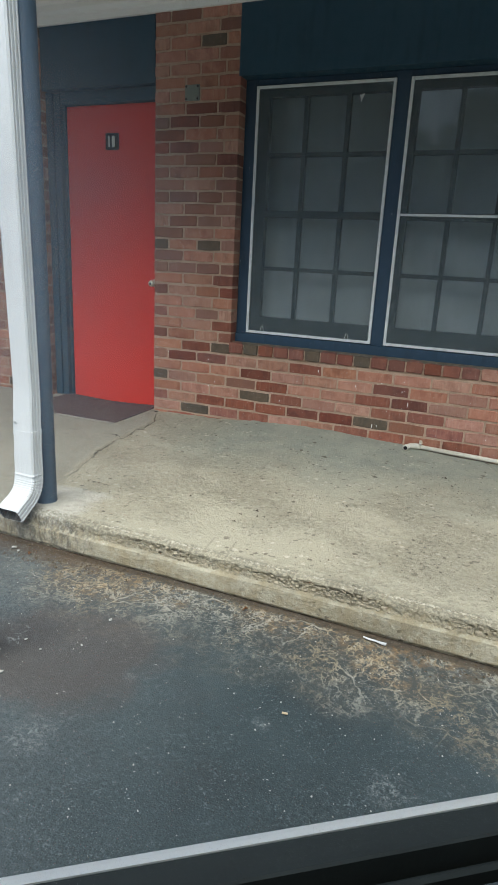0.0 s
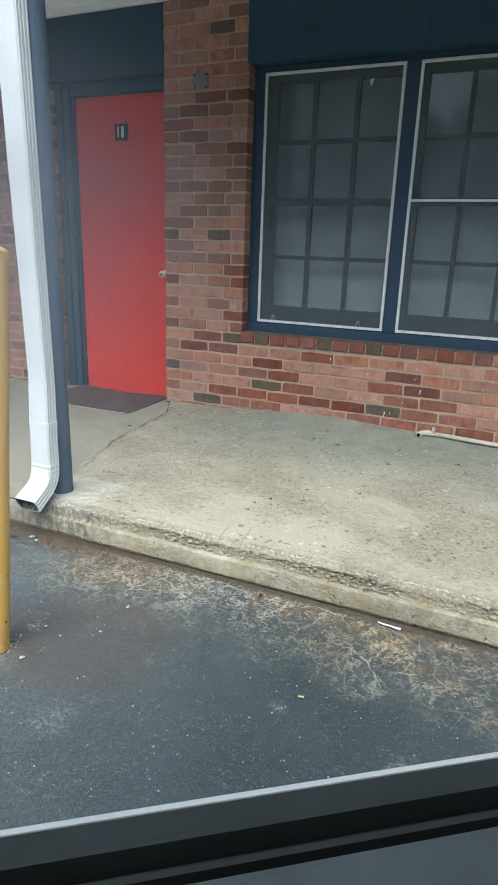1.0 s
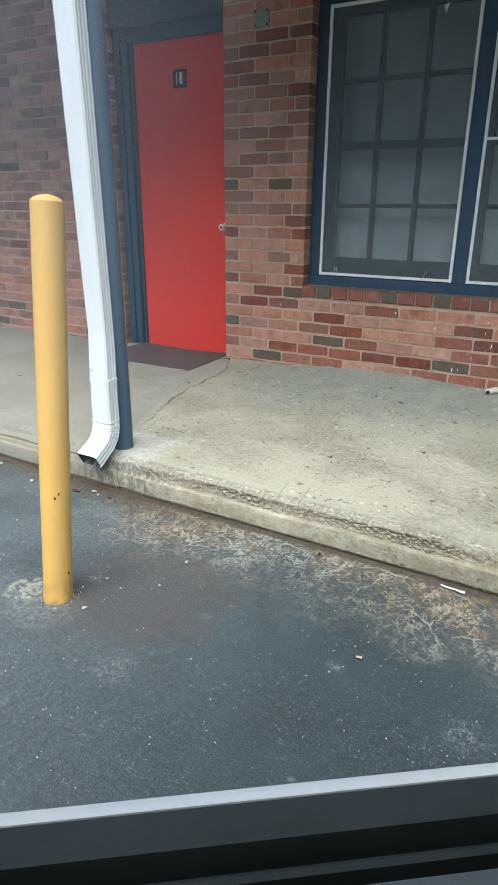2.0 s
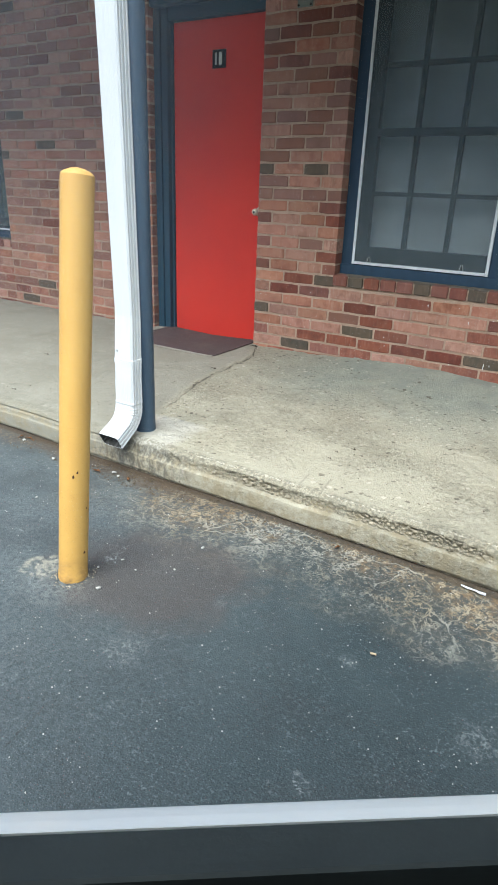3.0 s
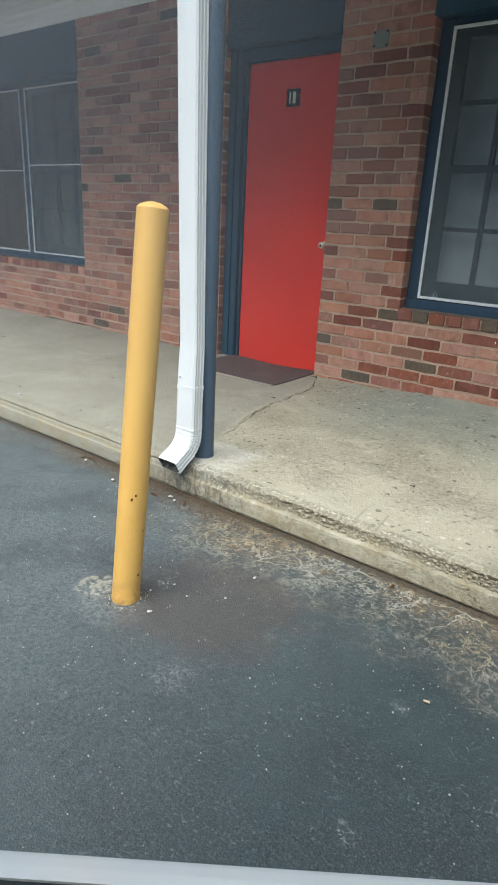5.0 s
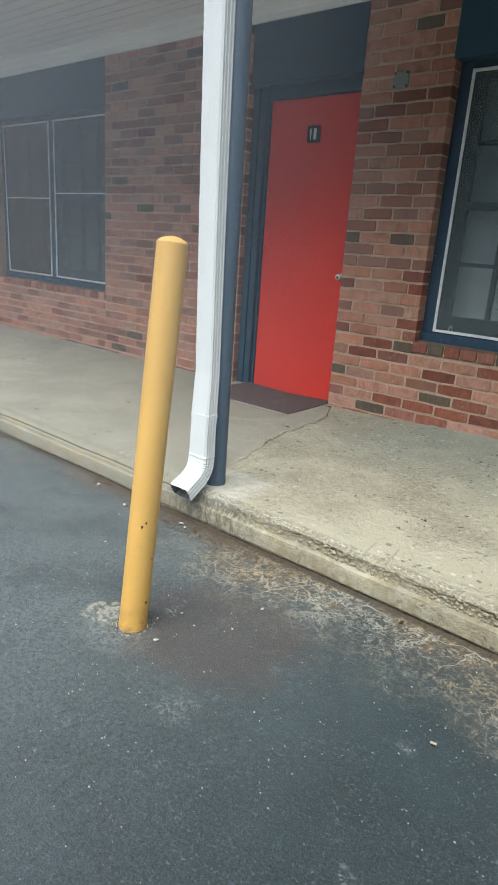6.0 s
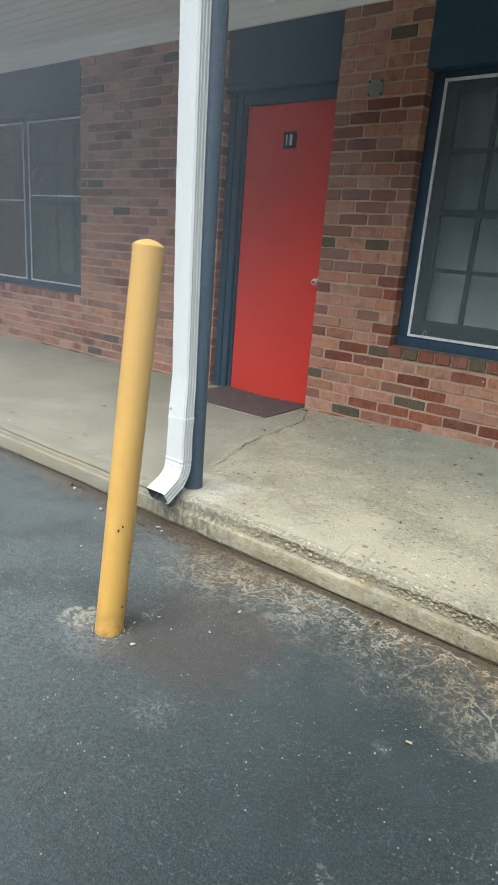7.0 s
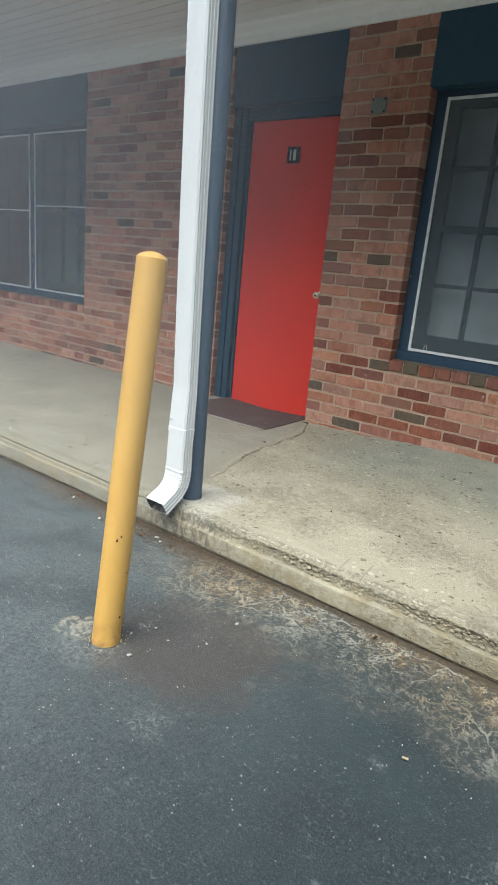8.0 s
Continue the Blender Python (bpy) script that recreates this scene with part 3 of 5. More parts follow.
def slab_height(x, y):
    """Top of the walkway: nearly flat, heaped a little along the foot of the wall under the window, a lip at the crack."""
    hump = 0.050 * math.exp(-(((x - 1.15) / 0.55) ** 2)) + 0.018 * math.exp(-(((x - 1.9) / 0.5) ** 2))
    z = H + hump * math.exp(min(0.0, y) / 0.22) + 0.003 * noise.noise((x * 2, y * 2, 3)) + 0.0012 * noise.noise((x * 14, y * 14, 7))
    z -= 0.014 * max(0.0, 1 - abs(x + 0.4) / 0.42) * max(0.0, min(1.0, (y + 0.25) / 0.25))
    if y > -0.12:
        z += (0.010 * noise.noise((x * 7, 0, 11)) + 0.006 * noise.noise((x * 23, 0, 12))) * math.exp(min(0.0, y) / 0.04) * (1 if x > 0.02 or x < -0.92 else 0)
    crack = x - 0.165 + 0.11 * y - 0.20 * max(0.0, -1.0 - y) + 0.40 * max(0.0, y + 0.3) + 0.012 * noise.noise((0.3, y * 9, 1))
    if crack < 0 and y > -1.5:
        z += 0.007 * math.exp(crack / 0.25) * min(1, (y + 1.5) / 0.3)
    return z


def walkway():
    """The slab with its rounded nosing and the weathered front face, swept along the building."""
    xs = np.concatenate([np.arange(-9, -2.5, 0.09), np.arange(-2.5, 3.4, 0.010), np.arange(3.4, 7.1, 0.12)])
    ys = np.concatenate([[0.55, 0.3], np.arange(0.16, -1.74, -0.035)])
    verts, rows = [], 0
    for y in ys:
        verts += [(x, y, slab_height(x, y)) for x in xs]
        rows += 1
    face = ((-1.762, H - 0.001), (-1.785, H - 0.003), (-1.804, H - 0.007), (-1.814, H - 0.013), (-1.821, H - 0.020), (-1.825, H - 0.027), (-1.827, H - 0.034),
            (-1.829, H - 0.042), (-1.831, H - 0.050), (-1.834, H - 0.057), (-1.841, 0.077), (-1.8425, 0.066), (-1.843, 0.046), (-1.842, 0.015), (-1.839, 0.009), (-1.829, 0.006), (-1.827, -0.05))
    for k, (y, z) in enumerate(face):
        for x in xs:
            rough = 1.0 if x > 0.75 else 0.45 if x > 0.70 else 0.2
            open_band = rough * min(1.0, max(0.0, 0.75 + 1.1 * noise.noise((x * 3.0, 0.0, 2.0))))
            band = rough if 2 <= k <= 9 else 0.12
            d = 0.006 * band * noise.noise((x * 45, z * 70, 2)) + 0.005 * band * noise.noise((x * 110, z * 120, 5)) + 0.004 * noise.noise((x * 3, z * 6, 9))
            sink = 0.025 * open_band * (0.35, 0.8, 1.0, 1.0, 1.0, 0.7)[k - 4] if 4 <= k <= 9 else 0.0
            if x < 0.45:
                sink = 0.007 if k == 6 else 0.0
            wave = 0.004 * noise.noise((x * 4, 0, 4)) if 8 <= k <= 10 else 0.0
            verts.append((x, y + d + sink, z + 0.4 * d * (k < 10) + wave + (0.003 * noise.noise((x * 7, 0, 6)) if k in (13, 14) else 0)))
        rows += 1
    n = len(xs)
    faces = [(j * n + i, (j + 1) * n + i, (j + 1) * n + i + 1, j * n + i + 1) for j in range(rows - 1) for i in range(n - 1)]
    me = bpy.data.meshes.new("pavement")
    me.from_pydata(verts, [], faces)
    me.materials.append(CONCRETE)
    me.polygons.foreach_set("use_smooth", [j < len(ys) + 1 for j in range(rows - 1) for _ in range(n - 1)])
    return tagged(new("pavement", me), "stained concrete walkway with a crumbling kerb edge", "pavement", "", "structure")


pavement = walkway()


# ---- unseen woods, added to block low sky and shape window reflections ----
def unseen_woods():
    rng = random.Random(3)
    verts, faces = [], []
    for _ in range(17000):
        a = radians(rng.uniform(-175, -5))
        d = rng.uniform(34, 42)
        # lower here so that sky reflects in the right-hand panes
        clearing = math.exp(-((math.degrees(a) + 96) / 4.0) ** 2)
        top = 12.5 - 4.0 * clearing + 2.0 * noise.noise((a * 4, 0, 0)) + 1.2 * noise.noise((a * 17, 0, 5))
        z = top * rng.random() ** 0.8
        x, y, s = d * math.cos(a), d * math.sin(a), rng.uniform(0.35, 0.8)
        t = Matrix.Translation((x, y, z)) @ pose(0, 0, 0, rng.uniform(0, 180), rng.uniform(0, 180), rng.uniform(0, 180))
        o = len(verts)
        verts += [tuple(t @ Vector(p)) for p in ((-s, -0.5 * s, 0), (0.2 * s, -0.7 * s, 0.1), (s, 0.3 * s, 0), (-0.1 * s, 0.7 * s, 0.1))]
        faces.append((o, o + 1, o + 2, o + 3))
    me = bpy.data.meshes.new("unseen_woods")
    me.from_pydata(verts, [], faces)
    me.materials.append(plain("foliage", (0.07, 0.095, 0.045), 0.9, 0, 0.3, 0.6))
    return tagged(new("unseen_woods", me), "unseen dark green trees added to block the low sky", "trees", "", "stuff")


unseen_woods()


# ---- walls ----
def wall_block(name, x0, x1, z0, z1, y1=0.24, y0=0.0035):
    ob = solid(name, box(x0, x1, y0, y1, z0, z1), MORTAR, "red brick wall laid in running bond", "wall")
    return ob


wall_pier = wall_block("wall_pier", CORNER_R + 0.006, WIN_L, 0.05, SOFFIT + 0.3)
wall_apron = wall_block("wall_apron", WIN_L, WIN_R, 0.05, SILL - 0.036)
wall_left = wall_block("wall_left", LEFT_WIN_R, CORNER_L, 0.05, SOFFIT + 0.3)
wall_left_apron = wall_block("wall_left_apron", LEFT_WIN_L, LEFT_WIN_R, 0.05, SILL - 0.036)
wall_end = wall_block("wall_end", WIN_R, 6.5, 0.05, SOFFIT + 0.3)
wall_far = wall_block("wall_far", -9.0, LEFT_WIN_L, 0.05, SOFFIT + 0.3)

# header panels over door and windows, painted navy
for name, x0, x1, lab in (("trim_door_header", CORNER_L, CORNER_R, "navy painted board above the door"),
                          ("trim_window_header", WIN_L - 0.012, WIN_R, "navy painted board above the window"),
                          ("trim_left_window_header", LEFT_WIN_L, LEFT_WIN_R + 0.012, "navy painted board above the window")):
    solid(name, box(x0 + 0.004, x1 - 0.004, -0.004 if "window" in name else 0.012, 0.2, HEAD, SOFFIT + 0.25, 0.003), NAVY, lab, "trim")


# ---- rooms behind, roof and soffit ----
def shell(name, parts, material, lab, cat):
    bm = bmesh.new()
    for b in parts:
        cuboid(bm, *b)
    return solid(name, bm, material, lab, cat)


shell("wall_room_back", [(-9, 6.5, 3.6, 3.75, 0, 2.9)], ROOM, "plain room wall behind the windows", "wall")
shell("wall_room_party", [(-1.4, -1.28, 0.26, 3.6, 0, 2.9), (-9.1, -9.0, 0.0, 3.75, 0, 2.9), (6.5, 6.6, 0.0, 3.75, 0, 2.9)], ROOM, "plain party walls between rooms", "wall")
shell("floor_room", [(-9, 6.5, 0.56, 3.6, 0.05, 0.12)], ROOM, "plain room floor", "floor")
shell("ceiling_room", [(-9, 6.5, 0.24, 3.7, 2.9, 2.96)], ROOM, "plain room ceiling", "ceiling")


def soffit():
    """Ceiling over the walkway: narrow boards along the building with grooves between them."""
    bm = bmesh.new()
    y, w = -0.125, 0.098
    while y - w > -1.93:
        cuboid(bm, -9, 6.5, y - w + 0.008, y, 2.712, 2.73)
        y -= w
    cuboid(bm, -9, 6.5, -1.96, 0.0, 2.722, 2.76)
    return solid("ceiling_walkway", bm, WHITE_TRIM, "white boarded soffit over the walkway", "ceiling")


soffit()
crown = [(0.006, 2.606), (-0.018, 2.606), (-0.022, 2.640), (-0.036, 2.646), (-0.046, 2.672), (-0.085, 2.688), (-0.098, 2.706), (-0.130, 2.710), (-0.130, 2.740), (0.006, 2.740)]
solid("trim_soffit", extrude_profile(crown, lambda a, z: (-9, a, z), lambda a, z: (6.5, a, z)), WHITE_TRIM, "white stepped moulding where soffit meets wall", "trim")
shell("roof", [(-9.1, 6.6, -1.96, 3.8, 2.97, 3.10), (-9.1, 6.6, -1.98, -1.94, 2.70, 2.97)], ROOF, "low flat roof reaching over the walkway", "roof")


# ---- front door ----
def front_door():
    door = thing("door_1", (DOOR_L, 0.1, 0.12), "closed red flush door in a navy frame", "door", "", "structure")
    part("door_leaf", box(DOOR_L, DOOR_R, 0.100, 0.144, 0.126, 2.150, 0.003), RED, door, "red painted flush door leaf")
    # jambs with a stop and a stepped casing
    for x0, x1, y0, y1 in ((CORNER_L + 0.002, -0.842, 0.050, 0.2), (-0.842, -0.806, 0.064, 0.2), (-0.806, -0.780, 0.052, 0.2), (-0.780, DOOR_L - 0.002, 0.084, 0.2)):
        part("door_jamb", box(x0, x1, y0, y1, 0.122, 2.232, 0.003), NAVY, door, "navy painted jamb")
    part("door_jamb", box(DOOR_R + 0.001, 0.06, 0.242, 0.26, 0.12, 2.2), NAVY_FRAME, door)
    part("door_head", box(DOOR_L - 0.018, CORNER_R, 0.058, 0.2, 2.153, 2.232, 0.003), NAVY, door, "navy painted head of the frame")
    part("threshold", box(DOOR_L - 0.03, CORNER_R - 0.001, 0.09, 0.2, 0.10, 0.1255), BLACK, door)
    bm = bmesh.new()
    bmesh.ops.create_uvsphere(bm, u_segments=16, v_segments=10, radius=0.022)
    for v in bm.verts:
        v.co = (v.co.x - 0.036, v.co.y * 0.8 + 0.036, v.co.z + 1.017)
    knob = part("door_knob", bm, BRASS, door, "worn pale brass door knob", True)
    part("rose", tube([(-0.036, 0.100, 1.017), (-0.036, 0.092, 1.017), (-0.036, 0.050, 1.017)], [0.032, 0.030, 0.013], 16), BRASS, knob, "", True)
    part("keyhole", tube([(-0.033, 0.0215, 1.016), (-0.033, 0.0175, 1.016)], 0.008, 10), BLACK, knob, "dark keyhole in the knob")
    # number plate with two digits kept as plain bars
    num = part("number_plate", box(-0.438, -0.331, 0.093, 0.0995, 1.871, 1.976, 0.002), BLACK, door, "small black plate with pale bars")
    part("numeral_bar", box(-0.412, -0.403, 0.0905, 0.0925, 1.890, 1.958), NUMERAL, num)
    part("numeral_bar", box(-0.384, -0.362, 0.0905, 0.0925, 1.890, 1.958), NUMERAL, num)
    return door


front_door()


# ---- windows ----
def frame_ring(x0, x1, z0, z1, y0, y1, w, bar=None, bevel=0.002):
    bm = bmesh.new()
    cuboid(bm, x0, x0 + w, y0, y1, z0, z1, bevel)
    cuboid(bm, x1 - w, x1, y0, y1, z0, z1, bevel)
    cuboid(bm, x0 + w, x1 - w, y0, y1, z0, z0 + w, bevel)
    cuboid(bm, x0 + w, x1 - w, y0, y1, z1 - w, z1, bevel)
    if bar:
        cuboid(bm, x0 + w, x1 - w, y0, y1, bar - 0.4 * w, bar + 0.4 * w, bevel)
    return bm


def window(name, left, bars, lab, shifts, meshes, cloth, rim, latched):
    """Two side-by-side sash windows behind insect screens, in one navy frame."""
    right = left + (WIN_R - WIN_L)
    win = thing(name, (left, 0.1, SILL), lab, "window", "", "structure")
    edges = ((left + 0.001, left + 0.080), (left + 0.900, left + 0.992), (right - 0.075, right - 0.001))
    for n, (a, b) in enumerate(edges):
        part("mullion" if n == 1 else "stile", box(a, b, 0.088, 0.2, SILL + 0.001, HEAD - 0.001, 0.003), NAVY_FRAME, win)
    part("window_sill", box(left + 0.002, right - 0.002, 0.070, 0.2, SILL - 0.034, SILL + 0.034, 0.004), NAVY_FRAME, win)
    part("head_rail", box(left + 0.081, right - 0.076, 0.0895, 0.2, 2.202, HEAD - 0.002, 0.003), NAVY_FRAME, win)
    for n in range(2):
        x0 = left + 0.077 + 0.909 * n
        x1 = x0 + 0.830
        z0, z1 = 0.745, 2.197
        scr = part("screen_frame", frame_ring(x0, x1, z0, z1, 0.074, 0.086, rim, bars[n]), SCREEN_WHITE, win, "white aluminium insect screen frame")
        part("screen_mesh", box(x0 + 0.016, x1 - 0.016, 0.0795, 0.0805, z0 + 0.016, z1 - 0.016), meshes[n], scr, "grey insect mesh")
        # sash stiles, rails and glazing bars
        g0, g1, low, high = x0 + 0.074 + min(0.0, shifts[n]), x0 + 0.806 + min(0.0, shifts[n]), 0.850, 2.142
        part("sash_stile", box(x0 + 0.004, g0, 0.112, 0.16, 0.742, 2.20), SASH, win)
        part("sash_stile", box(g1, x1 + 0.004, 0.112, 0.16, 0.742, 2.20), SASH, win)
        part("bottom_rail", box(g0, g1, 0.112, 0.16, 0.742, low), SASH, win)
        part("top_rail", box(g0, g1, 0.112, 0.16, high, 2.20), SASH, win)
        part("meeting_rail", box(g0, g1, 0.110, 0.162, 1.466, 1.506), SASH, win)
        uprights = [x0 + 0.305 + shifts[n], x0 + 0.560 + shifts[n]]
        for xm in uprights:
            for a, b in ((low + 0.001, 1.465), (1.507, high - 0.001)):
                part("glazing_bar", box(xm - 0.0125, xm + 0.0125, 0.116, 0.15, a, b), SASH, win)
        for zc in (1.157, 1.824):
            for a, b in zip([g0 - 0.012, *uprights], [*uprights, g1 + 0.012]):
                part("glazing_bar", box(a + 0.013, b - 0.013, 0.118, 0.148, zc - 0.012, zc + 0.012), SASH, win)
        for z0p, z1p in ((low + 0.001, 1.465), (1.507, high - 0.001)):
            p = part("pane", box(g0 + 0.001, g1 - 0.001, 0.131, 0.135, z0p, z1p), GLASS, win)
            p.visible_shadow = False
        if n in latched:
            for xl in (0.115, 0.68):
                part("screen_latch", tube([(x0 + xl - 0.012, 0.071, 0.765), (x0 + xl - 0.004, 0.071, 0.795), (x0 + xl + 0.004, 0.071, 0.795), (x0 + xl + 0.012, 0.071, 0.765)], 0.002, 6), CHROME, scr)
    # drawn curtain with soft folds, a stand-in sheet at window_2
    bm = bmesh.new()
    xs = np.arange(left + 0.05, right - 0.03, 0.012)
    rows = []
    for z in (0.70, 1.2, 1.7, 2.25):
        rows.append([bm.verts.new((x, 0.26 + 0.007 * math.sin(x * 31 + 2 * math.sin(x * 7)) + 0.006 * math.sin(z * 3 + x * 11), z)) for x in xs])
    for a, b in zip(rows, rows[1:]):
        for k in range(len(xs) - 1):
            bm.faces.new((a[k], a[k + 1], b[k + 1], b[k]))
    drape = thing(name.replace("window", "curtain"), ((left + right) / 2, 0.26, 0.7), cloth[1], "curtain")
    part("cloth", bm, cloth[0], drape, "", True)
    part("curtain_rail", tube([(left + 0.03, 0.26, 2.262), (right - 0.03, 0.26, 2.262)], 0.010, 8), CHROME, drape)
    return win


win_1 = window("window_1", WIN_L, (None, 1.492), "navy framed double sash window with insect screens", (0.0, -0.026), (MESH, MESH),
               (CURTAIN, "pale sheer curtain drawn behind the window"), 0.017, (0,))
# small white mark in front of the mesh
bm = bmesh.new()
flake = [bm.verts.new((1.313 + a, 0.0785, 2.105 + b)) for a, b in ((-0.016, 0.020), (-0.004, 0.016), (0.010, 0.024), (0.015, 0.019), (0.004, 0.002), (-0.003, -0.022), (-0.007, -0.004))]
bm.faces.new(flake)
part("white_mark", bm, CHALK_WHITE, win_1, "small white mark on the insect mesh")
# window_2 has no drawn curtain; an added sheet gives the dimness behind it
window("window_2", LEFT_WIN_L, (1.500, 1.545), "navy framed sash window with hazy insect screens", (0.08, 0.085), (DUSTY_MESH, MESH),
       (DIM_SHEET, "dim greenish sheet added behind the window"), 0.013, ())


# ---- doormat ----
def doormat():
    bm = bmesh.new()
    xs, ys = np.linspace(-0.80, 0.000, 40), np.linspace(-0.47, 0.088, 30)
    top = [[bm.verts.new((x - 0.02 * (y < -0.46), y, slab_height(x, y) + 0.008 + 0.0015 * noise.noise((x * 60, y * 60, 1)))) for x in xs] for y in ys]
    for a, b in zip(top, top[1:]):
        for k in range(len(xs) - 1):
            bm.faces.new((a[k], a[k + 1], b[k + 1], b[k]))
    low = {}
    for e in [e for e in bm.edges if len(e.link_faces) == 1]:
        for v in e.verts:
            if v not in low:
                low[v] = bm.verts.new((v.co.x, v.co.y, v.co.z - 0.012))
        bm.faces.new((e.verts[0], e.verts[1], low[e.verts[1]], low[e.verts[0]]))
    ob = new("doormat", mesh_of("doormat", bm, RUG))
    part("binding", tube([(x, -0.472, slab_height(x, -0.472) + 0.004) for x in np.linspace(-0.82, -0.002, 14)], 0.0045, 6), BIND, ob, "pale worn edge binding")
    return tagged(ob, "worn dark brown doormat lying before the red door", "doormat")


doormat()


# ---- post and downspout ----
def post():
    p = thing("canopy_post", (0.518, -1.702, H), "round blue-grey painted steel canopy post", "post")
    part("shaft", tube([(0.518, -1.702, H - 0.004), (0.517, -1.702, 1.4), (0.516, -1.702, 2.722)], 0.0445, 24, False), POST_BLUE, p, "", True)
    part("foot_weld", tube([(0.518, -1.702, H - 0.006), (0.518, -1.702, H + 0.006)], [0.047, 0.0447], 24, False), POST_BLUE, p, "", True)
    return p


post()


def spout_section(w, d, groove):
    """Rectangular section with rounded corners, plain in front and ribbed on its sides, round (0, 0)."""
    c, pts = 0.007, []

    def side(ax, ay, bx, by, nx, ny, ribs, depth):
        pts.append((ax, ay))
        for k in range(ribs):
            for f, dip in ((0.22, 0), (0.34, depth), (0.66, depth), (0.78, 0)):
                q = (k + f) / ribs
                pts.append((ax + (bx - ax) * q - nx * dip, ay + (by - ay) * q - ny * dip))
        pts.append((bx, by))

    side(-w / 2 + c, -d / 2, w / 2 - c, -d / 2, 0, -1, 4, groove * 0.12)
    side(w / 2, -d / 2 + c, w / 2, d / 2 - c, 1, 0, 3, groove)
    side(w / 2 - c, d / 2, -w / 2 + c, d / 2, 0, 1, 4, groove)
    side(-w / 2, d / 2 - c, -w / 2, -d / 2 + c, -1, 0, 3, groove)
    return pts


def sweep(section, stations):
    """A section of (x, y) swept through stations of (place, pitch in degrees about x, scale)."""
    bm = bmesh.new()
    rings = []
    for place, pitch, s in stations:
        m = Matrix.Translation(place) @ pose(0, 0, 0, pitch) @ Matrix.Diagonal((s, s, 1, 1))
        rings.append([bm.verts.new(m @ Vector((x, y, 0))) for x, y in section])
    n = len(section)
    for a, b in zip(rings, rings[1:]):
        for k in range(n):
            bm.faces.new((a[k], a[(k + 1) % n], b[(k + 1) % n], b[k]))
    return bm


def downspout():
    d = thing("downspout", (0.50, -1.775, H), "white painted metal downspout with a crimped curved outlet", "downspout")
    sec = spout_section(0.103, 0.066, 0.0034)
    part("upper_pipe", sweep(sec, [((0.478, -1.778, 2.715), 0, 1.05), ((0.481, -1.778, 2.085), 0, 1.05)]), WHITE_METAL, d)
    part("upper_pipe", sweep(sec, [((0.481, -1.778, 2.10), 0, 1.08), ((0.481, -1.778, 2.085), 0, 1.08), ((0.482, -1.778, 2.08), 0, 1.03), ((0.491, -1.776, 1.4), 0, 0.98),
                                   ((0.504, -1.774, 0.66), 0, 0.92), ((0.505, -1.777, 0.62), 0, 0.95), ((0.507, -1.786, 0.481), 0, 0.985), ((0.508, -1.786, 0.480), 0, 1.03), ((0.508, -1.787, 0.462), 0, 1.03), ((0.508, -1.787, 0.461), 0, 0.97)]), WHITE_METAL, d, "white pipe with ribbed sides")
    part("coupling", sweep(sec, [((0.510, -1.787, 0.478), 0, 0.985), ((0.510, -1.791, 0.40), 0, 0.985), ((0.510, -1.792, 0.36), 0, 0.985)]), WHITE_METAL, d)
    y0, z0, r, bend = -1.795, 0.275, 0.105, [((0.510, -1.792, 0.385), 0, 1.0), ((0.510, -1.792, 0.30), 0, 1.01), ((0.510, -1.794, 0.292), 0, 1.05), ((0.510, -1.794, 0.284), 0, 1.0)]
    for k in range(17):
        a = k / 16 * 60
        out = 1.055 if k % 2 else 1.005
        bend.append(((0.510, y0 - r * (1 - math.cos(radians(a))), z0 - r * math.sin(radians(a))), -a, out))
    way = Vector((0, -math.sin(radians(60)), -math.cos(radians(60))))
    for s in (0.02, 0.05, 0.078):
        bend.append((tuple(Vector(bend[20][0]) + way * s), -60, 1.03 + 0.5 * s))
    elbow = part("outlet_elbow", sweep(sec, bend), WHITE_METAL, d, "white crimped outlet elbow")
    # inner surface of the outlet, in a darker colour than the pipe
    bore = [(tuple(Vector(bend[20][0]) + way * s), -60, 0.965 + 1.1 * s) for s in (0.0775, 0.05, 0.0)] + [(place, turn, 0.90) for place, turn, _ in bend[18:3:-3]]
    part("inside", sweep(sec, bore), DARK_INSIDE, elbow, "dark inside of the outlet")
    for x, z in ((0.491, 0.375), (0.476, 0.515), (0.536, 0.372)):
        part("rivet", tube([(x, -1.8130, z), (x, -1.822, z)], 0.0035, 8), CHROME, d)
    return d


downspout()


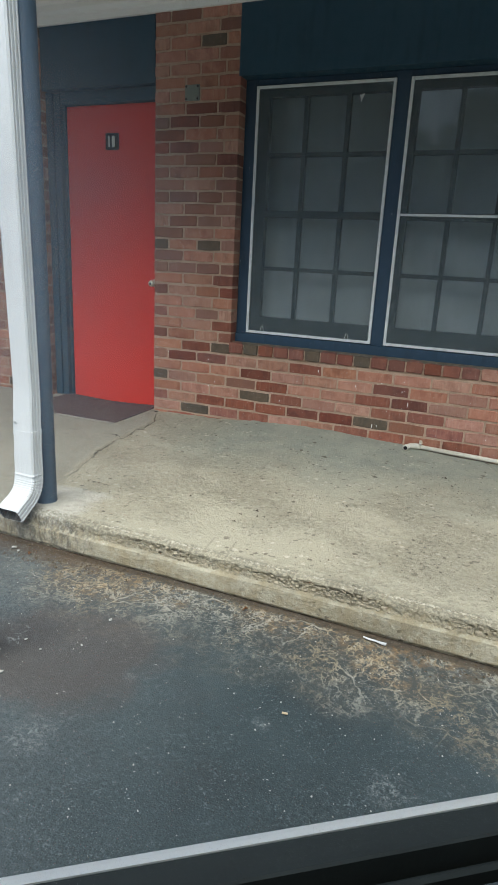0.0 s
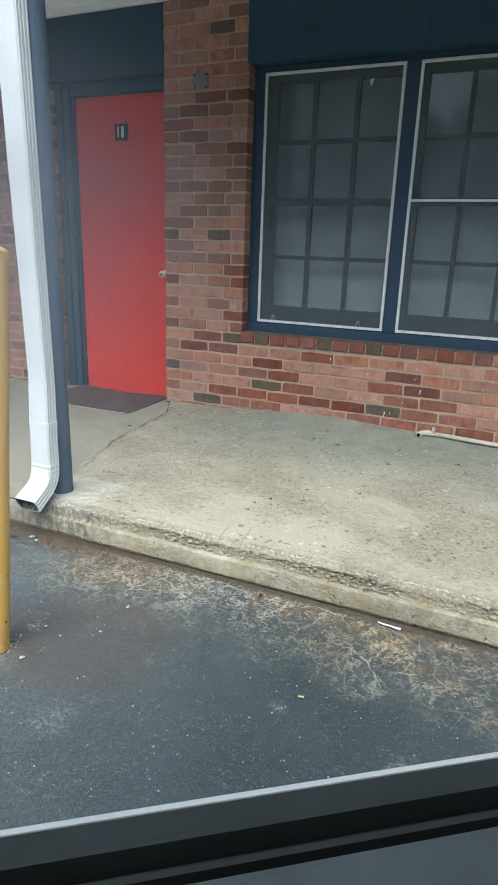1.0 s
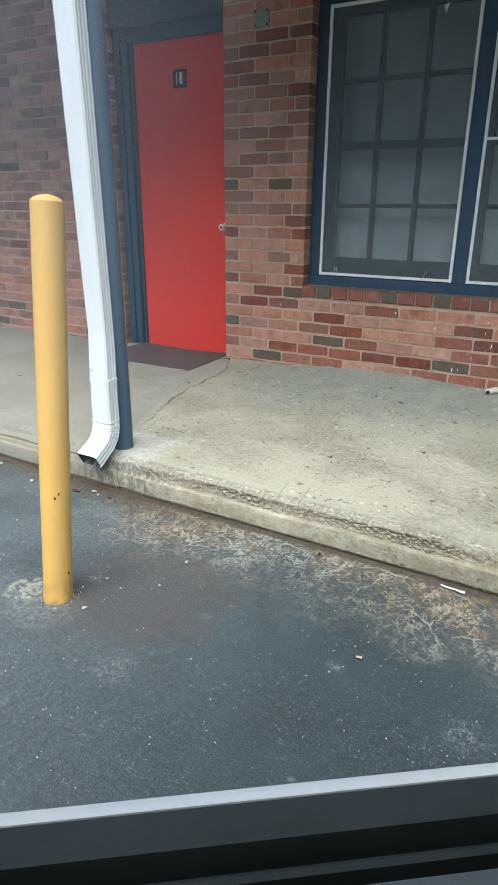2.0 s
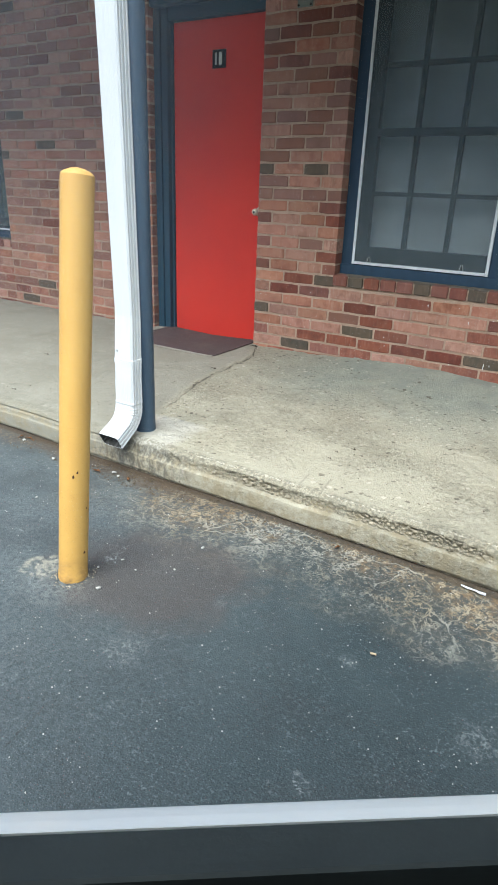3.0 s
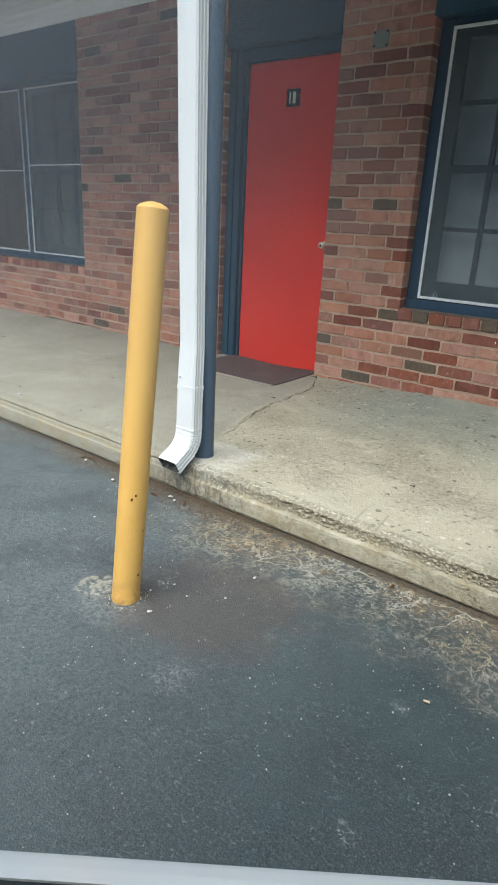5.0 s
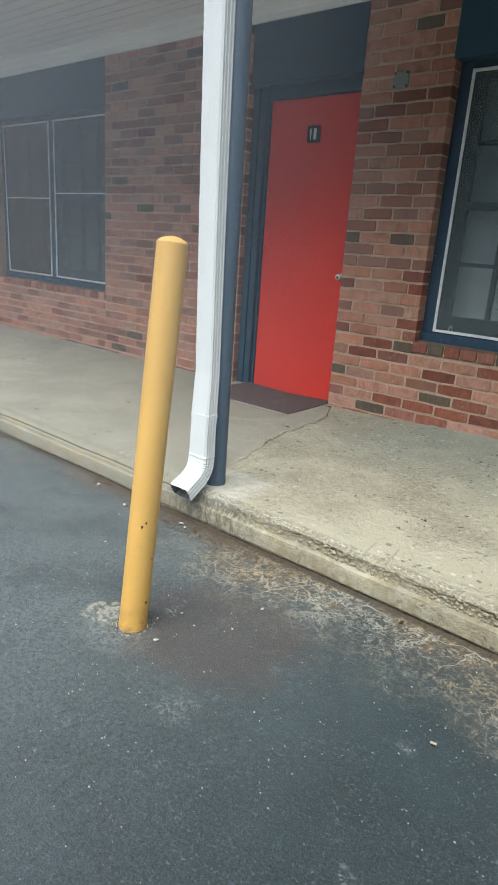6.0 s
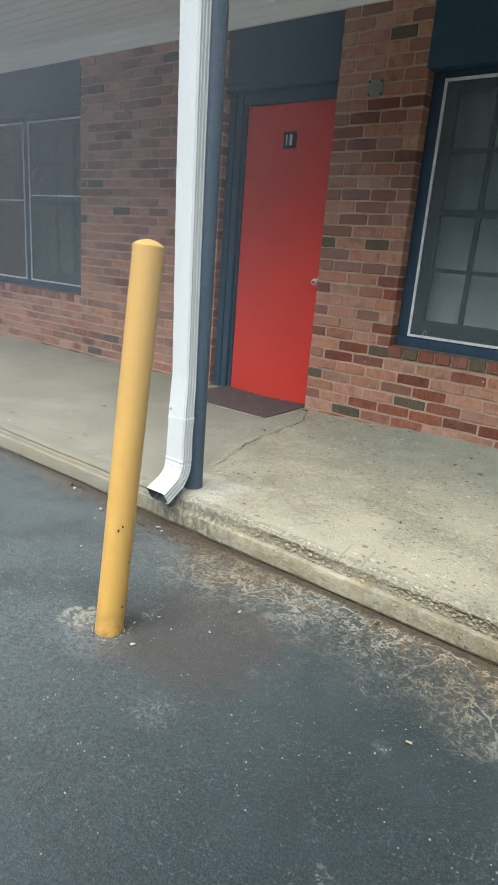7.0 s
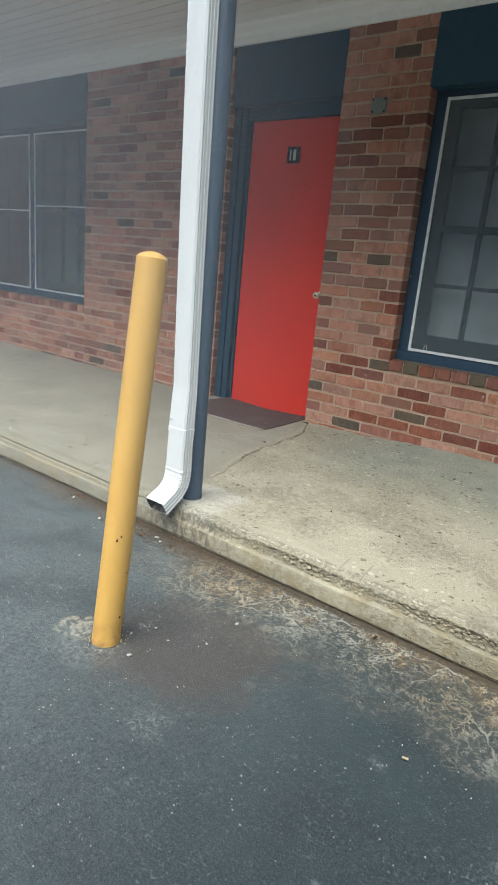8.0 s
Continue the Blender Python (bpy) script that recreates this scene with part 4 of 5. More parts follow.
# ---- bollard ----
def bollard():
    foot, top, wide = Vector((0.954, -2.544, -0.01)), Vector((0.9635, -2.4250, 1.168)), 0.0445
    b = thing("bollard", (0.954, -2.544, 0.0), "leaning yellow painted steel bollard with chipped paint", "bollard")
    part("pipe", tube([foot, foot.lerp(top, 0.5), top], wide, 32, False), YELLOW, b, "", True)
    up = (top - foot).normalized()
    part("cap", tube([top, top + up * 0.004, top + up * 0.012, top + up * 0.019, top + up * 0.022], [wide, wide - 0.0004, 0.036, 0.020, 0.003], 32, False), YELLOW, b, "low domed yellow cap")
    part("base_lip", tube([foot + up * 0.008, foot + up * 0.030, foot + up * 0.036], [wide + 0.0012, wide + 0.0010, wide + 0.0001], 32, False), YELLOW, b, "rough thickened paint at the foot", True)
    rng = random.Random(4)
    for x, y, z, size in ((0.988, -2.540, 0.352, 0.0046), (0.997, -2.531, 0.364, 0.0038), (1.006, -2.530, 0.094, 0.0042), (1.006, -2.508, 0.240, 0.0030)):
        axis = foot.lerp(top, (z + 0.01) / 1.173)
        out = Vector((x - axis.x, y - axis.y, 0)).normalized()
        side = Vector((-out.y, out.x, 0))
        bm = bmesh.new()
        rim = []
        for k in range(9):
            a, q = 2 * math.pi * k / 9, size * rng.uniform(0.6, 1.1)
            s = q * math.cos(a)
            rim.append(bm.verts.new(axis + out * (math.sqrt(wide ** 2 - s * s) + 0.0006) + side * s + up * (1.3 * q * math.sin(a))))
        hub = bm.verts.new(axis + out * (wide + 0.0008))
        for k in range(9):
            bm.faces.new((rim[k], rim[(k + 1) % 9], hub))
        part("paint_chip", bm, CHIP, b, "dark rust where paint chipped off")
    return b


bollard()


# ---- small fixtures on the wall ----
def cover_plate():
    p = thing("cover_plate", (0.276, 0.0, 2.12), "square grey cover plate screwed to the brick", "cover plate")
    part("plate", box(0.227, 0.325, -0.009, 0.003, 2.118, 2.206, 0.003), PLATE, p)
    for x in (0.237, 0.315):
        for z in (2.128, 2.196):
            part("screw", tube([(x, -0.013, z), (x, -0.008, z)], 0.006, 8), BLACK, p)
    return p


cover_plate()


def drain_pipe():
    z = 0.170
    d = thing("drain_pipe", (1.85, -0.045, 0.16), "cream plastic pipe lying along the wall", "pipe")
    part("run", tube([(1.8790, -0.040, z + 0.012), (2.4, -0.045, z - 0.006), (3.6, -0.05, z - 0.020)], 0.0125, 14), CREAM, d, "", True)
    part("elbow", tube([(1.8890, -0.040, z + 0.012), (1.8590, -0.041, z + 0.013), (1.8340, -0.046, z + 0.011), (1.8200, -0.062, z + 0.009), (1.8130, -0.080, z + 0.007)], 0.0165, 14), CREAM, d, "", True)
    bm = tube([(1.8130, -0.080, z + 0.007), (1.8100, -0.0885, z + 0.006)], 0.0195, 16)
    lip = part("socket_lip", bm, CREAM, d, "", True)
    # black disc painted in for the shade inside the pipe's mouth
    part("bore", tube([(1.8102, -0.088, z + 0.006), (1.8095, -0.0896, z + 0.006)], 0.0125, 16), BLACK, lip)
    part("clamp", tube([(1.8890, -0.040, z + 0.030), (1.8890, -0.040, z + 0.050)], 0.009, 10), CREAM, d)
    part("clamp", box(1.8810, 1.8970, -0.058, 0.002, z + 0.024, z + 0.034, 0.002), CHROME, d)
    return d


drain_pipe()


# ---- the car that the camera sits in: driver's door, sill and mirror ----
def car():
    c, s = math.cos(radians(36.6)), math.sin(radians(36.6))

    def at(u):
        return lambda n, z: (u * c - n * s, u * s + n * c, z)

    u0, u1 = -1.35, 0.62
    root = at(0)(-4.15, 0.0)
    v = thing("car", root, "white car door with bright belt moulding and grey trim", "car")
    skin = [(-4.1465, 0.9540), (-4.1420, 0.935), (-4.1300, 0.875), (-4.095, 0.76), (-4.073, 0.60), (-4.075, 0.42), (-4.100, 0.27), (-4.140, 0.22), (-4.165, 0.22), (-4.165, 0.5), (-4.180, 0.93)]
    part("door_skin", extrude_profile(skin, at(u0), at(u1)), CAR_WHITE, v, "white painted door skin")
    belt = [(-4.1465, 0.9563), (-4.1530, 0.9640), (-4.1640, 0.9752), (-4.1742, 0.9845), (-4.1746, 0.962), (-4.1465, 0.954)]
    part("belt_moulding", extrude_profile(belt, at(u0), at(u1)), BRIGHT, v, "pale sloping belt moulding")
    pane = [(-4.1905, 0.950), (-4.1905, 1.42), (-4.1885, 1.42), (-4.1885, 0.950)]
    glass = part("window_glass", extrude_profile(pane, at(u0 + 0.2), at(u1 - 0.1)), car_glass_mat(), v, "closed side window with painted glare haze")
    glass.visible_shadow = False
    seal = [(-4.1746, 0.9841), (-4.1780, 0.9849), (-4.1820, 0.9858), (-4.1860, 0.9866), (-4.1890, 0.9873), (-4.1900, 0.9866), (-4.1902, 0.9461), (-4.1746, 0.9461)]
    part("outer_seal", extrude_profile(seal, at(u0), at(u1)), RUBBER, v, "dark rubber window seal")
    slot = [(-4.1903, 0.9581), (-4.1940, 0.9581), (-4.1940, 0.9361), (-4.1903, 0.9361)]
    part("window_slot", extrude_profile(slot, at(u0), at(u1)), BLACK, v)
    inner = [(-4.1940, 0.9789), (-4.1956, 0.9799), (-4.1972, 0.9787), (-4.1976, 0.9611), (-4.1940, 0.9611)]
    part("inner_seal", extrude_profile(inner, at(u0), at(u1)), RUBBER, v)
    trim = [(-4.2040, 0.9823), (-4.2070, 0.9829), (-4.2230, 0.9791), (-4.2450, 0.9611), (-4.2600, 0.9261), (-4.2650, 0.8000), (-4.2650, 0.3000), (-4.2050, 0.2500), (-4.2040, 0.9000)]
    part("trim_panel", extrude_profile(trim, at(u0), at(u1)), TRIM_GREY, v, "blue-grey vinyl door trim")
    rocker = [(-4.13, 0.215), (-4.13, 0.13), (-4.16, 0.11), (-4.85, 0.11), (-4.85, 0.16), (-4.30, 0.18), (-4.28, 0.215)]
    part("rocker", extrude_profile(rocker, at(u0 - 0.3), at(u1 + 0.3)), CAR_WHITE, v)
    for u in (u0 - 0.55, u1 + 0.65):
        a, b = Vector(at(u)(-4.13, 0.31)), Vector(at(u)(-4.33, 0.31))
        w = part("wheel", tube([a, a.lerp(b, 0.1), a.lerp(b, 0.9), b], [0.285, 0.31, 0.31, 0.285], 32), TYRE, v, "", True)
        part("rim", tube([a.lerp(b, -0.03), a.lerp(b, 0.05)], [0.16, 0.19], 24), CHROME, w)
    # roof out of view, added to shade the sill and trim
    roof = [(-4.330, 1.400), (-4.360, 1.445), (-4.50, 1.480), (-5.30, 1.480), (-5.50, 1.440), (-5.55, 1.400), (-5.50, 1.405), (-5.30, 1.440), (-4.50, 1.440), (-4.375, 1.405)]
    part("roof", extrude_profile(roof, at(u0 - 0.1), at(u1 + 0.1)), HEADLINER, v, "unseen car roof with grey headliner, added for shade")
    far = [(-5.56, 0.95), (-5.62, 0.60), (-5.60, 0.20), (-5.55, 0.20), (-5.55, 0.95)]
    part("far_door", extrude_profile(far, at(u0), at(u1)), CAR_WHITE, v)
    seat = [(-4.45, 0.30), (-4.45, 0.52), (-4.95, 0.52), (-4.95, 0.30)]
    part("seat", extrude_profile(seat, at(-1.1), at(-0.6)), TRIM_GREY, v)
    # door mirror: dark shell, glass and arm
    m = Matrix.Translation((2.443, -3.285, 1.070)) @ pose(0, 0, 0, 0, 0, 14)

    def lens(rx, ry, rz, y):
        bm = bmesh.new()
        bmesh.ops.create_uvsphere(bm, u_segments=28, v_segments=16, radius=1.0)
        for p in bm.verts:
            q = p.co
            e = 0.75
            q = Vector([math.copysign(abs(c2) ** e, c2) for c2 in q])
            p.co = m @ Vector((q.x * rx, y + max(q.y, -0.25) * ry, q.z * rz))
        return bm

    shell_part = part("mirror_shell", lens(0.112, 0.085, 0.088, 0.0), BLACK, v, "black door mirror shell", True)
    part("mirror_glass", lens(0.092, 0.004, 0.069, -0.0235), plain("mirror_silver", (0.8, 0.82, 0.83), 0.03, 1.0, 0.0), shell_part, "silvered mirror glass")
    part("mirror_arm", tube([m @ Vector((0.05, 0.02, -0.03)), Vector(at(-0.02)(-4.10, 1.0)), Vector(at(-0.02)(-4.17, 0.95))], [0.022, 0.024, 0.03], 12), BLACK, v, "", True)
    return v, at


car_thing, car_at = car()


# ---- litter ----
def leaf(place, turn, size, lab, material=LEAF):
    bm = bmesh.new()
    spine = [bm.verts.new((size * (k / 4 - 0.5), 0, 0.003 * math.sin(k))) for k in range(5)]
    for side in (1, -1):
        rim = [bm.verts.new((size * (k / 4 - 0.5), side * size * 0.22 * math.sin(math.pi * k / 4) , 0.004 + 0.004 * math.sin(2 * k + side))) for k in range(1, 4)]
        line = [spine[0], *rim, spine[4]]
        for k in range(4):
            loop = [spine[k], spine[k + 1], line[k + 1], line[k]]
            bm.faces.new(list(dict.fromkeys(loop)))
    bmesh.ops.solidify(bm, geom=bm.faces[:], thickness=0.001)
    ob = new("dry_leaf", mesh_of("dry_leaf", bm, material))
    ob.matrix_world = pose(*place, 0, 0, turn)
    return tagged(ob, lab, "leaf", "leaves on the ground")


for x, y, turn, size in ((0.056, -0.065, 10, 0.06), (0.181, -0.716, 15, 0.040), (0.681, -0.775, 20, 0.022), (0.658, -0.511, 30, 0.020), (0.701, -0.384, 60, 0.018), (1.047, -1.349, 80, 0.020), (1.378, -1.356, 15, 0.026), (1.407, -1.412, 70, 0.016),
                         (1.333, -1.424, 10, 0.016), (1.338, -1.504, 20, 0.018), (-0.079, -0.834, 40, 0.020), (2.079, -0.446, 25, 0.034), (1.719, -1.099, 50, 0.020), (-1.032, -1.659, 35, 0.032), (-0.401, -1.694, 40, 0.024), (-0.838, -1.109, 35, 0.034), (-0.391, -1.60, 20, 0.014), (-2.498, -0.891, 40, 0.06)):
    leaf((x, y, slab_height(x, y) + 0.002), turn, size, "small dark dry leaf on the concrete walkway", DARK_LEAF)
for x, y, turn, size in ((-0.078, -1.88, 30, 0.04), (-0.12, -1.89, 100, 0.035), (-0.04, -1.885, 160, 0.03), (1.573, -1.90, 75, 0.03), (0.45, -1.95, 20, 0.04), (0.62, -1.93, 120, 0.035), (0.30, -1.90, 60, 0.05)):
    leaf((x, y, 0.004), turn, size, "curled orange-brown leaf at the foot of the kerb", LEAF)

stick = new("drinking_straw", mesh_of("drinking_straw", tube([(1.996, -1.874, 0.006), (2.016, -1.880, 0.007), (2.040, -1.879, 0.006), (2.060, -1.884, 0.007), (2.074, -1.882, 0.006)], [0.0025, 0.0035, 0.0030, 0.0045, 0.005], 8), STRAW))
tagged(stick, "flattened white plastic straw on the asphalt", "straw")
butt = new("cigarette_butt", mesh_of("cigarette_butt", tube([(1.876, -2.336, 0.003), (1.892, -2.333, 0.003)], 0.0032, 8), plain("butt_paper", (0.5, 0.40, 0.26), 0.8)))
tagged(butt, "pale cigarette butt on the asphalt", "cigarette butt")


for n, (x, y, size) in enumerate(((1.070, -2.549, 0.008), (0.987, -2.467, 0.005), (1.021, -2.390, 0.0055), (1.196, -2.334, 0.005), (1.098, -2.410, 0.0045), (1.192, -2.175, 0.006), (0.204, -1.972, 0.011), (0.440, -2.260, 0.007), (0.522, -1.914, 0.010), (0.560, -1.930, 0.008), (-0.078, -1.905, 0.010), (-0.890, -1.746, 0.014), (-1.143, -1.342, 0.010), (-1.10, -1.32, 0.008))):
    chip_rng = random.Random(n)
    bm = bmesh.new()
    bmesh.ops.create_icosphere(bm, subdivisions=1, radius=size)
    for v in bm.verts:
        v.co = Vector((v.co.x * 1.2, v.co.y * 0.85, v.co.z * 0.55 + 0.2 * size)) * chip_rng.uniform(0.75, 1.2)
    chip = new("stone_chip", mesh_of("stone_chip", bm, CHIP_STONE))
    chip.matrix_world = pose(x, y, slab_height(x, y) if y > KERB else 0.001, 0, 0, chip_rng.uniform(0, 180))
    tagged(chip, "small white stone chip on the walkway" if y > KERB else "small white stone chip on the asphalt", "stone", "scattered stone chips")


def grit(name, count, area, sizes, material, lab, top):
    """Loose chips of stone scattered over a stretch of ground, in one mesh."""
    rng = random.Random(5)
    verts, faces = [], []
    for _ in range(count):
        x, y = area(rng)
        r = rng.uniform(*sizes)
        z = top(x, y)
        a = rng.uniform(0, 6.28)
        o = len(verts)
        for k in range(5):
            b = a + k * 1.2566 + rng.uniform(-0.3, 0.3)
            q = r * rng.uniform(0.6, 1.1)
            verts.append((x + q * math.cos(b), y + q * math.sin(b) * 0.7, z - 0.001))
        verts.append((x + rng.uniform(-0.3, 0.3) * r, y + rng.uniform(-0.3, 0.3) * r, z + r * rng.uniform(0.5, 0.9)))
        faces += [(o + k, o + (k + 1) % 5, o + 5) for k in range(5)]
    me = bpy.data.meshes.new(name)
    me.from_pydata(verts, [], faces)
    me.materials.append(material)
    return tagged(new(name, me), lab, "grit", "", "stuff")


grit("loose_grit", 1700, lambda r: (r.uniform(-1.5, 3.2), -1.9 - 2.0 * r.random() ** 1.2), (0.0008, 0.0036), GRIT, "pale stone chips scattered on the asphalt", lambda x, y: 0.0)
def kerb_stones():
    """Exposed pebbles set into the weathered band of the kerb, in one mesh."""
    rng = random.Random(8)
    ball = bmesh.new()
    bmesh.ops.create_cube(ball, size=1.5)
    bmesh.ops.bevel(ball, geom=ball.edges[:], offset=0.24, segments=1, affect="EDGES")
    ball.verts.ensure_lookup_table()
    shape = [v.co.copy() for v in ball.verts]
    tris = [[v.index for v in f.verts] for f in ball.faces]
    ball.free()
    verts, faces = [], []

    def stone(x, y, z, rr):
        o = len(verts)
        turn = pose(0, 0, 0, rng.uniform(0, 360), rng.uniform(0, 360), rng.uniform(0, 360))
        sx, sy, sz = rng.uniform(0.8, 1.35), rng.uniform(0.55, 0.8), rng.uniform(0.6, 1.0)
        for q in shape:
            q = (turn @ q) * rng.uniform(0.80, 1.15)
            verts.append((x + q.x * rr * sx, y + q.y * rr * sy, z + q.z * rr * sz))
        faces.extend([o + i for i in tri] for tri in tris)

    laid = []
    for _ in range(9000):
        x, row = rng.uniform(0.70, 3.15), rng.random()
        much = (0.75 + 1.1 * noise.noise((x * 3.0, 0.0, 2.0)))
        if rng.random() > 0.25 + 0.75 * much:
            continue
        rr = rng.choice((0.003, 0.004, 0.005, 0.006, 0.008, 0.010, 0.012)) * rng.uniform(0.8, 1.15)
        z = H - 0.025 - 0.028 * row
        if any(abs(x - a) < 0.03 and math.hypot(x - a, z - b) < 0.84 * (rr + c) for a, b, c in laid):
            continue
        laid.append((x, z, rr))
        stone(x, -1.8130 - 0.0125 * row ** 0.7 + 0.55 * rr + rng.uniform(-0.002, 0.003), z, rr)
    for _ in range(700):
        x = rng.uniform(0.72, 3.1)
        t = rng.random()
        stone(x, -1.790 - 0.031 * t, H - 0.004 - 0.020 * t ** 2, rng.uniform(0.002, 0.0042))
    me = bpy.data.meshes.new("kerb_pebbles")
    me.from_pydata(verts, [], faces)
    me.materials.append(STONES)
    ob = new("kerb_pebbles", me)
    ob.parent = pavement
    return tagged(ob, "exposed pebbles in the crumbling kerb edge", "", "", "stuff")


kerb_stones()
grit("kerb_litter", 900, lambda r: (r.uniform(-1.2, 2.8) if r.random() < 0.5 else r.gauss(0.55, 0.3), KERB - 0.01 - 0.13 * r.random() ** 2), (0.0015, 0.006), CRUMBS, "dirt and plant crumbs along the foot of the kerb", lambda x, y: 0.001)
grit("cement_crumbs", 90, lambda r: (lambda a, d: (0.954 + d * math.cos(a), -2.544 + d * math.sin(a)))(r.uniform(0, 6.283), 0.045 + 0.035 * r.random() ** 2), (0.0015, 0.0055), STONES, "crumbled cement round the foot of the bollard", lambda x, y: 0.0)
grit("slab_crumbs", 900, lambda r: (r.uniform(-0.5, 2.6), r.uniform(-1.7, -0.1)), (0.0012, 0.0058), CRUMBS, "dark crumbs scattered on the walkway", slab_height)


# ---- bricks, each a piece of its wall ----
def brick_mesh(kind, seed, length=0.211, height=0.0625, depth=0.086):
    """A brick with a slightly wandering outline and worn front edges."""
    rng = random.Random(seed)
    l, h = length / 2, height / 2
    run = [(-l, -h), (-0.35 * l, -h), (0.35 * l, -h), (l, -h), (l, 0), (l, h), (0.35 * l, h), (-0.35 * l, h), (-l, h), (-l, 0)]
    corner = {0, 3, 5, 8}
    bm = bmesh.new()
    rings = [[], [], []]
    for n, (x, z) in enumerate(run):
        dx, dz = rng.uniform(-0.0018, 0.0014), rng.uniform(-0.0020, 0.0014)
        x, z = x + math.copysign(dx, 1) * (1 if x > 0 else -1), z + dz * (1 if z > 0 else -1 if z < 0 else 0)
        inset = rng.uniform(0.003, 0.0055)
        sx = 0 if abs(x) < 0.9 * l else (1 if x > 0 else -1)
        sz = 0 if abs(z) < 0.5 * h else (1 if z > 0 else -1)
        rings[0].append(bm.verts.new((x - sx * inset, rng.uniform(-0.0006, 0.0006), z - sz * inset)))
        cut = 0.002 if n in corner else 0.0
        rings[1].append(bm.verts.new((x - sx * cut, rng.uniform(0.0035, 0.0055), z - sz * cut)))
        rings[2].append(bm.verts.new((x, depth, z)))
    bm.faces.new(rings[0])
    for a, b in zip(rings, rings[1:]):
        for n in range(10):
            bm.faces.new((a[n], b[n], b[(n + 1) % 10], a[(n + 1) % 10]))
    return mesh_of("brick", bm, BRICK[kind])


BRICKS = {k: [brick_mesh(k, 10 * n + ord(k)) for n in range(6)] for k in BRICK}
HEADERS = {k: [brick_mesh(k, 7 * n + ord(k), 0.0975, 0.066, 0.085) for n in range(4)] for k in BRICK}
lay = random.Random(11)


def put_brick(wall, x0, x1, z, kind, proud=0.0, meshes=BRICKS, full=0.211, tilt=0.0):
    ob = new("brick", lay.choice(meshes[kind]))
    ob.parent = wall
    ob.location = ((x0 + x1) / 2, lay.uniform(-0.0035, 0.0012) - proud, z + lay.uniform(-0.0018, 0.0018))
    ob.rotation_euler = (radians(tilt), radians(lay.uniform(-0.5, 0.5)), radians(lay.uniform(-0.6, 0.6)))
    ob.scale = ((x1 - x0 - 0.0105) / full, 1, 1)


def pick():
    return lay.choices("PRDBG", (60, 2, 2, 32, 4))[0]


PIER = {5: "PDG", 6: "DPPR", 7: "PPD", 8: "RPBP", 9: "PPP", 10: "DPBR", 11: "PPD", 12: "BBBB", 13: "BPP", 14: "GPGP", 15: "BPP", 16: "PBBP",
        17: "PBB", 18: "BBBB", 19: "PPB", 20: "BPBB", 21: "PBD", 22: "RDBP", 23: "RPPB", 24: "BDBB", 25: "PDD", 26: "PPPB", 27: "PPRB", 28: "PPPP", 29: "PPB", 30: "PPGP", 31: "PPB", 32: "PBPP", 33: "PPP"}
APRON = {4: "PDDPPDPPPPPRPP", 3: "PPPDPPPDPPPPPP", 2: "GPPBDPPRDPPPRP", 1: "PPPGRPPRRPPPPP", 0: "RPRRRDDGBRPPDP", -1: "PGRRPPRRPRPBPP", -2: "PRPPRPPRPPRPPP"}


def joints(k, x0, x1):
    """Where the upright joints of a course fall between two ends."""
    first = 0.124 if k % 2 == 0 else 0.228
    run, x = [x0], first + BRICK_RUN * math.floor((x0 - first) / BRICK_RUN)
    while x < x1:
        if x > x0 + 0.035 and x < x1 - 0.03:
            run.append(x)
        x += BRICK_RUN
    return run + [x1]


for k in range(-2, 34):
    z = BED + COURSE * (k + 0.5) - 0.001
    if k >= 5:
        ends = joints(k, CORNER_R, WIN_L)
        if k % 2 == 0:
            ends = [CORNER_R, 0.118, 0.328, 0.500, WIN_L]
        ends[-1] += 0.008
        kinds = PIER.get(k, "PPPP")
        for n, (a, b) in enumerate(zip(ends, ends[1:])):
            put_brick(wall_pier, a, b, z, kinds[n] if n < len(kinds) else "P")
    else:
        ends = joints(k, CORNER_R, WIN_R + 0.4)
        for n, (a, b) in enumerate(zip(ends, ends[1:])):
            put_brick(wall_pier if b < WIN_L else wall_apron if a < WIN_R else wall_end, a, b, z, APRON[k][n] if n < len(APRON[k]) else pick())
    ends = joints(k, LEFT_WIN_R, CORNER_L + 0.008)
    for a, b in zip(ends, ends[1:]):
        put_brick(wall_left, a, b, z, pick())
    if k < 5:
        ends = joints(k, LEFT_WIN_L - 0.3, LEFT_WIN_R)
        for a, b in zip(ends, ends[1:]):
            put_brick(wall_left_apron, a, b, z, pick())

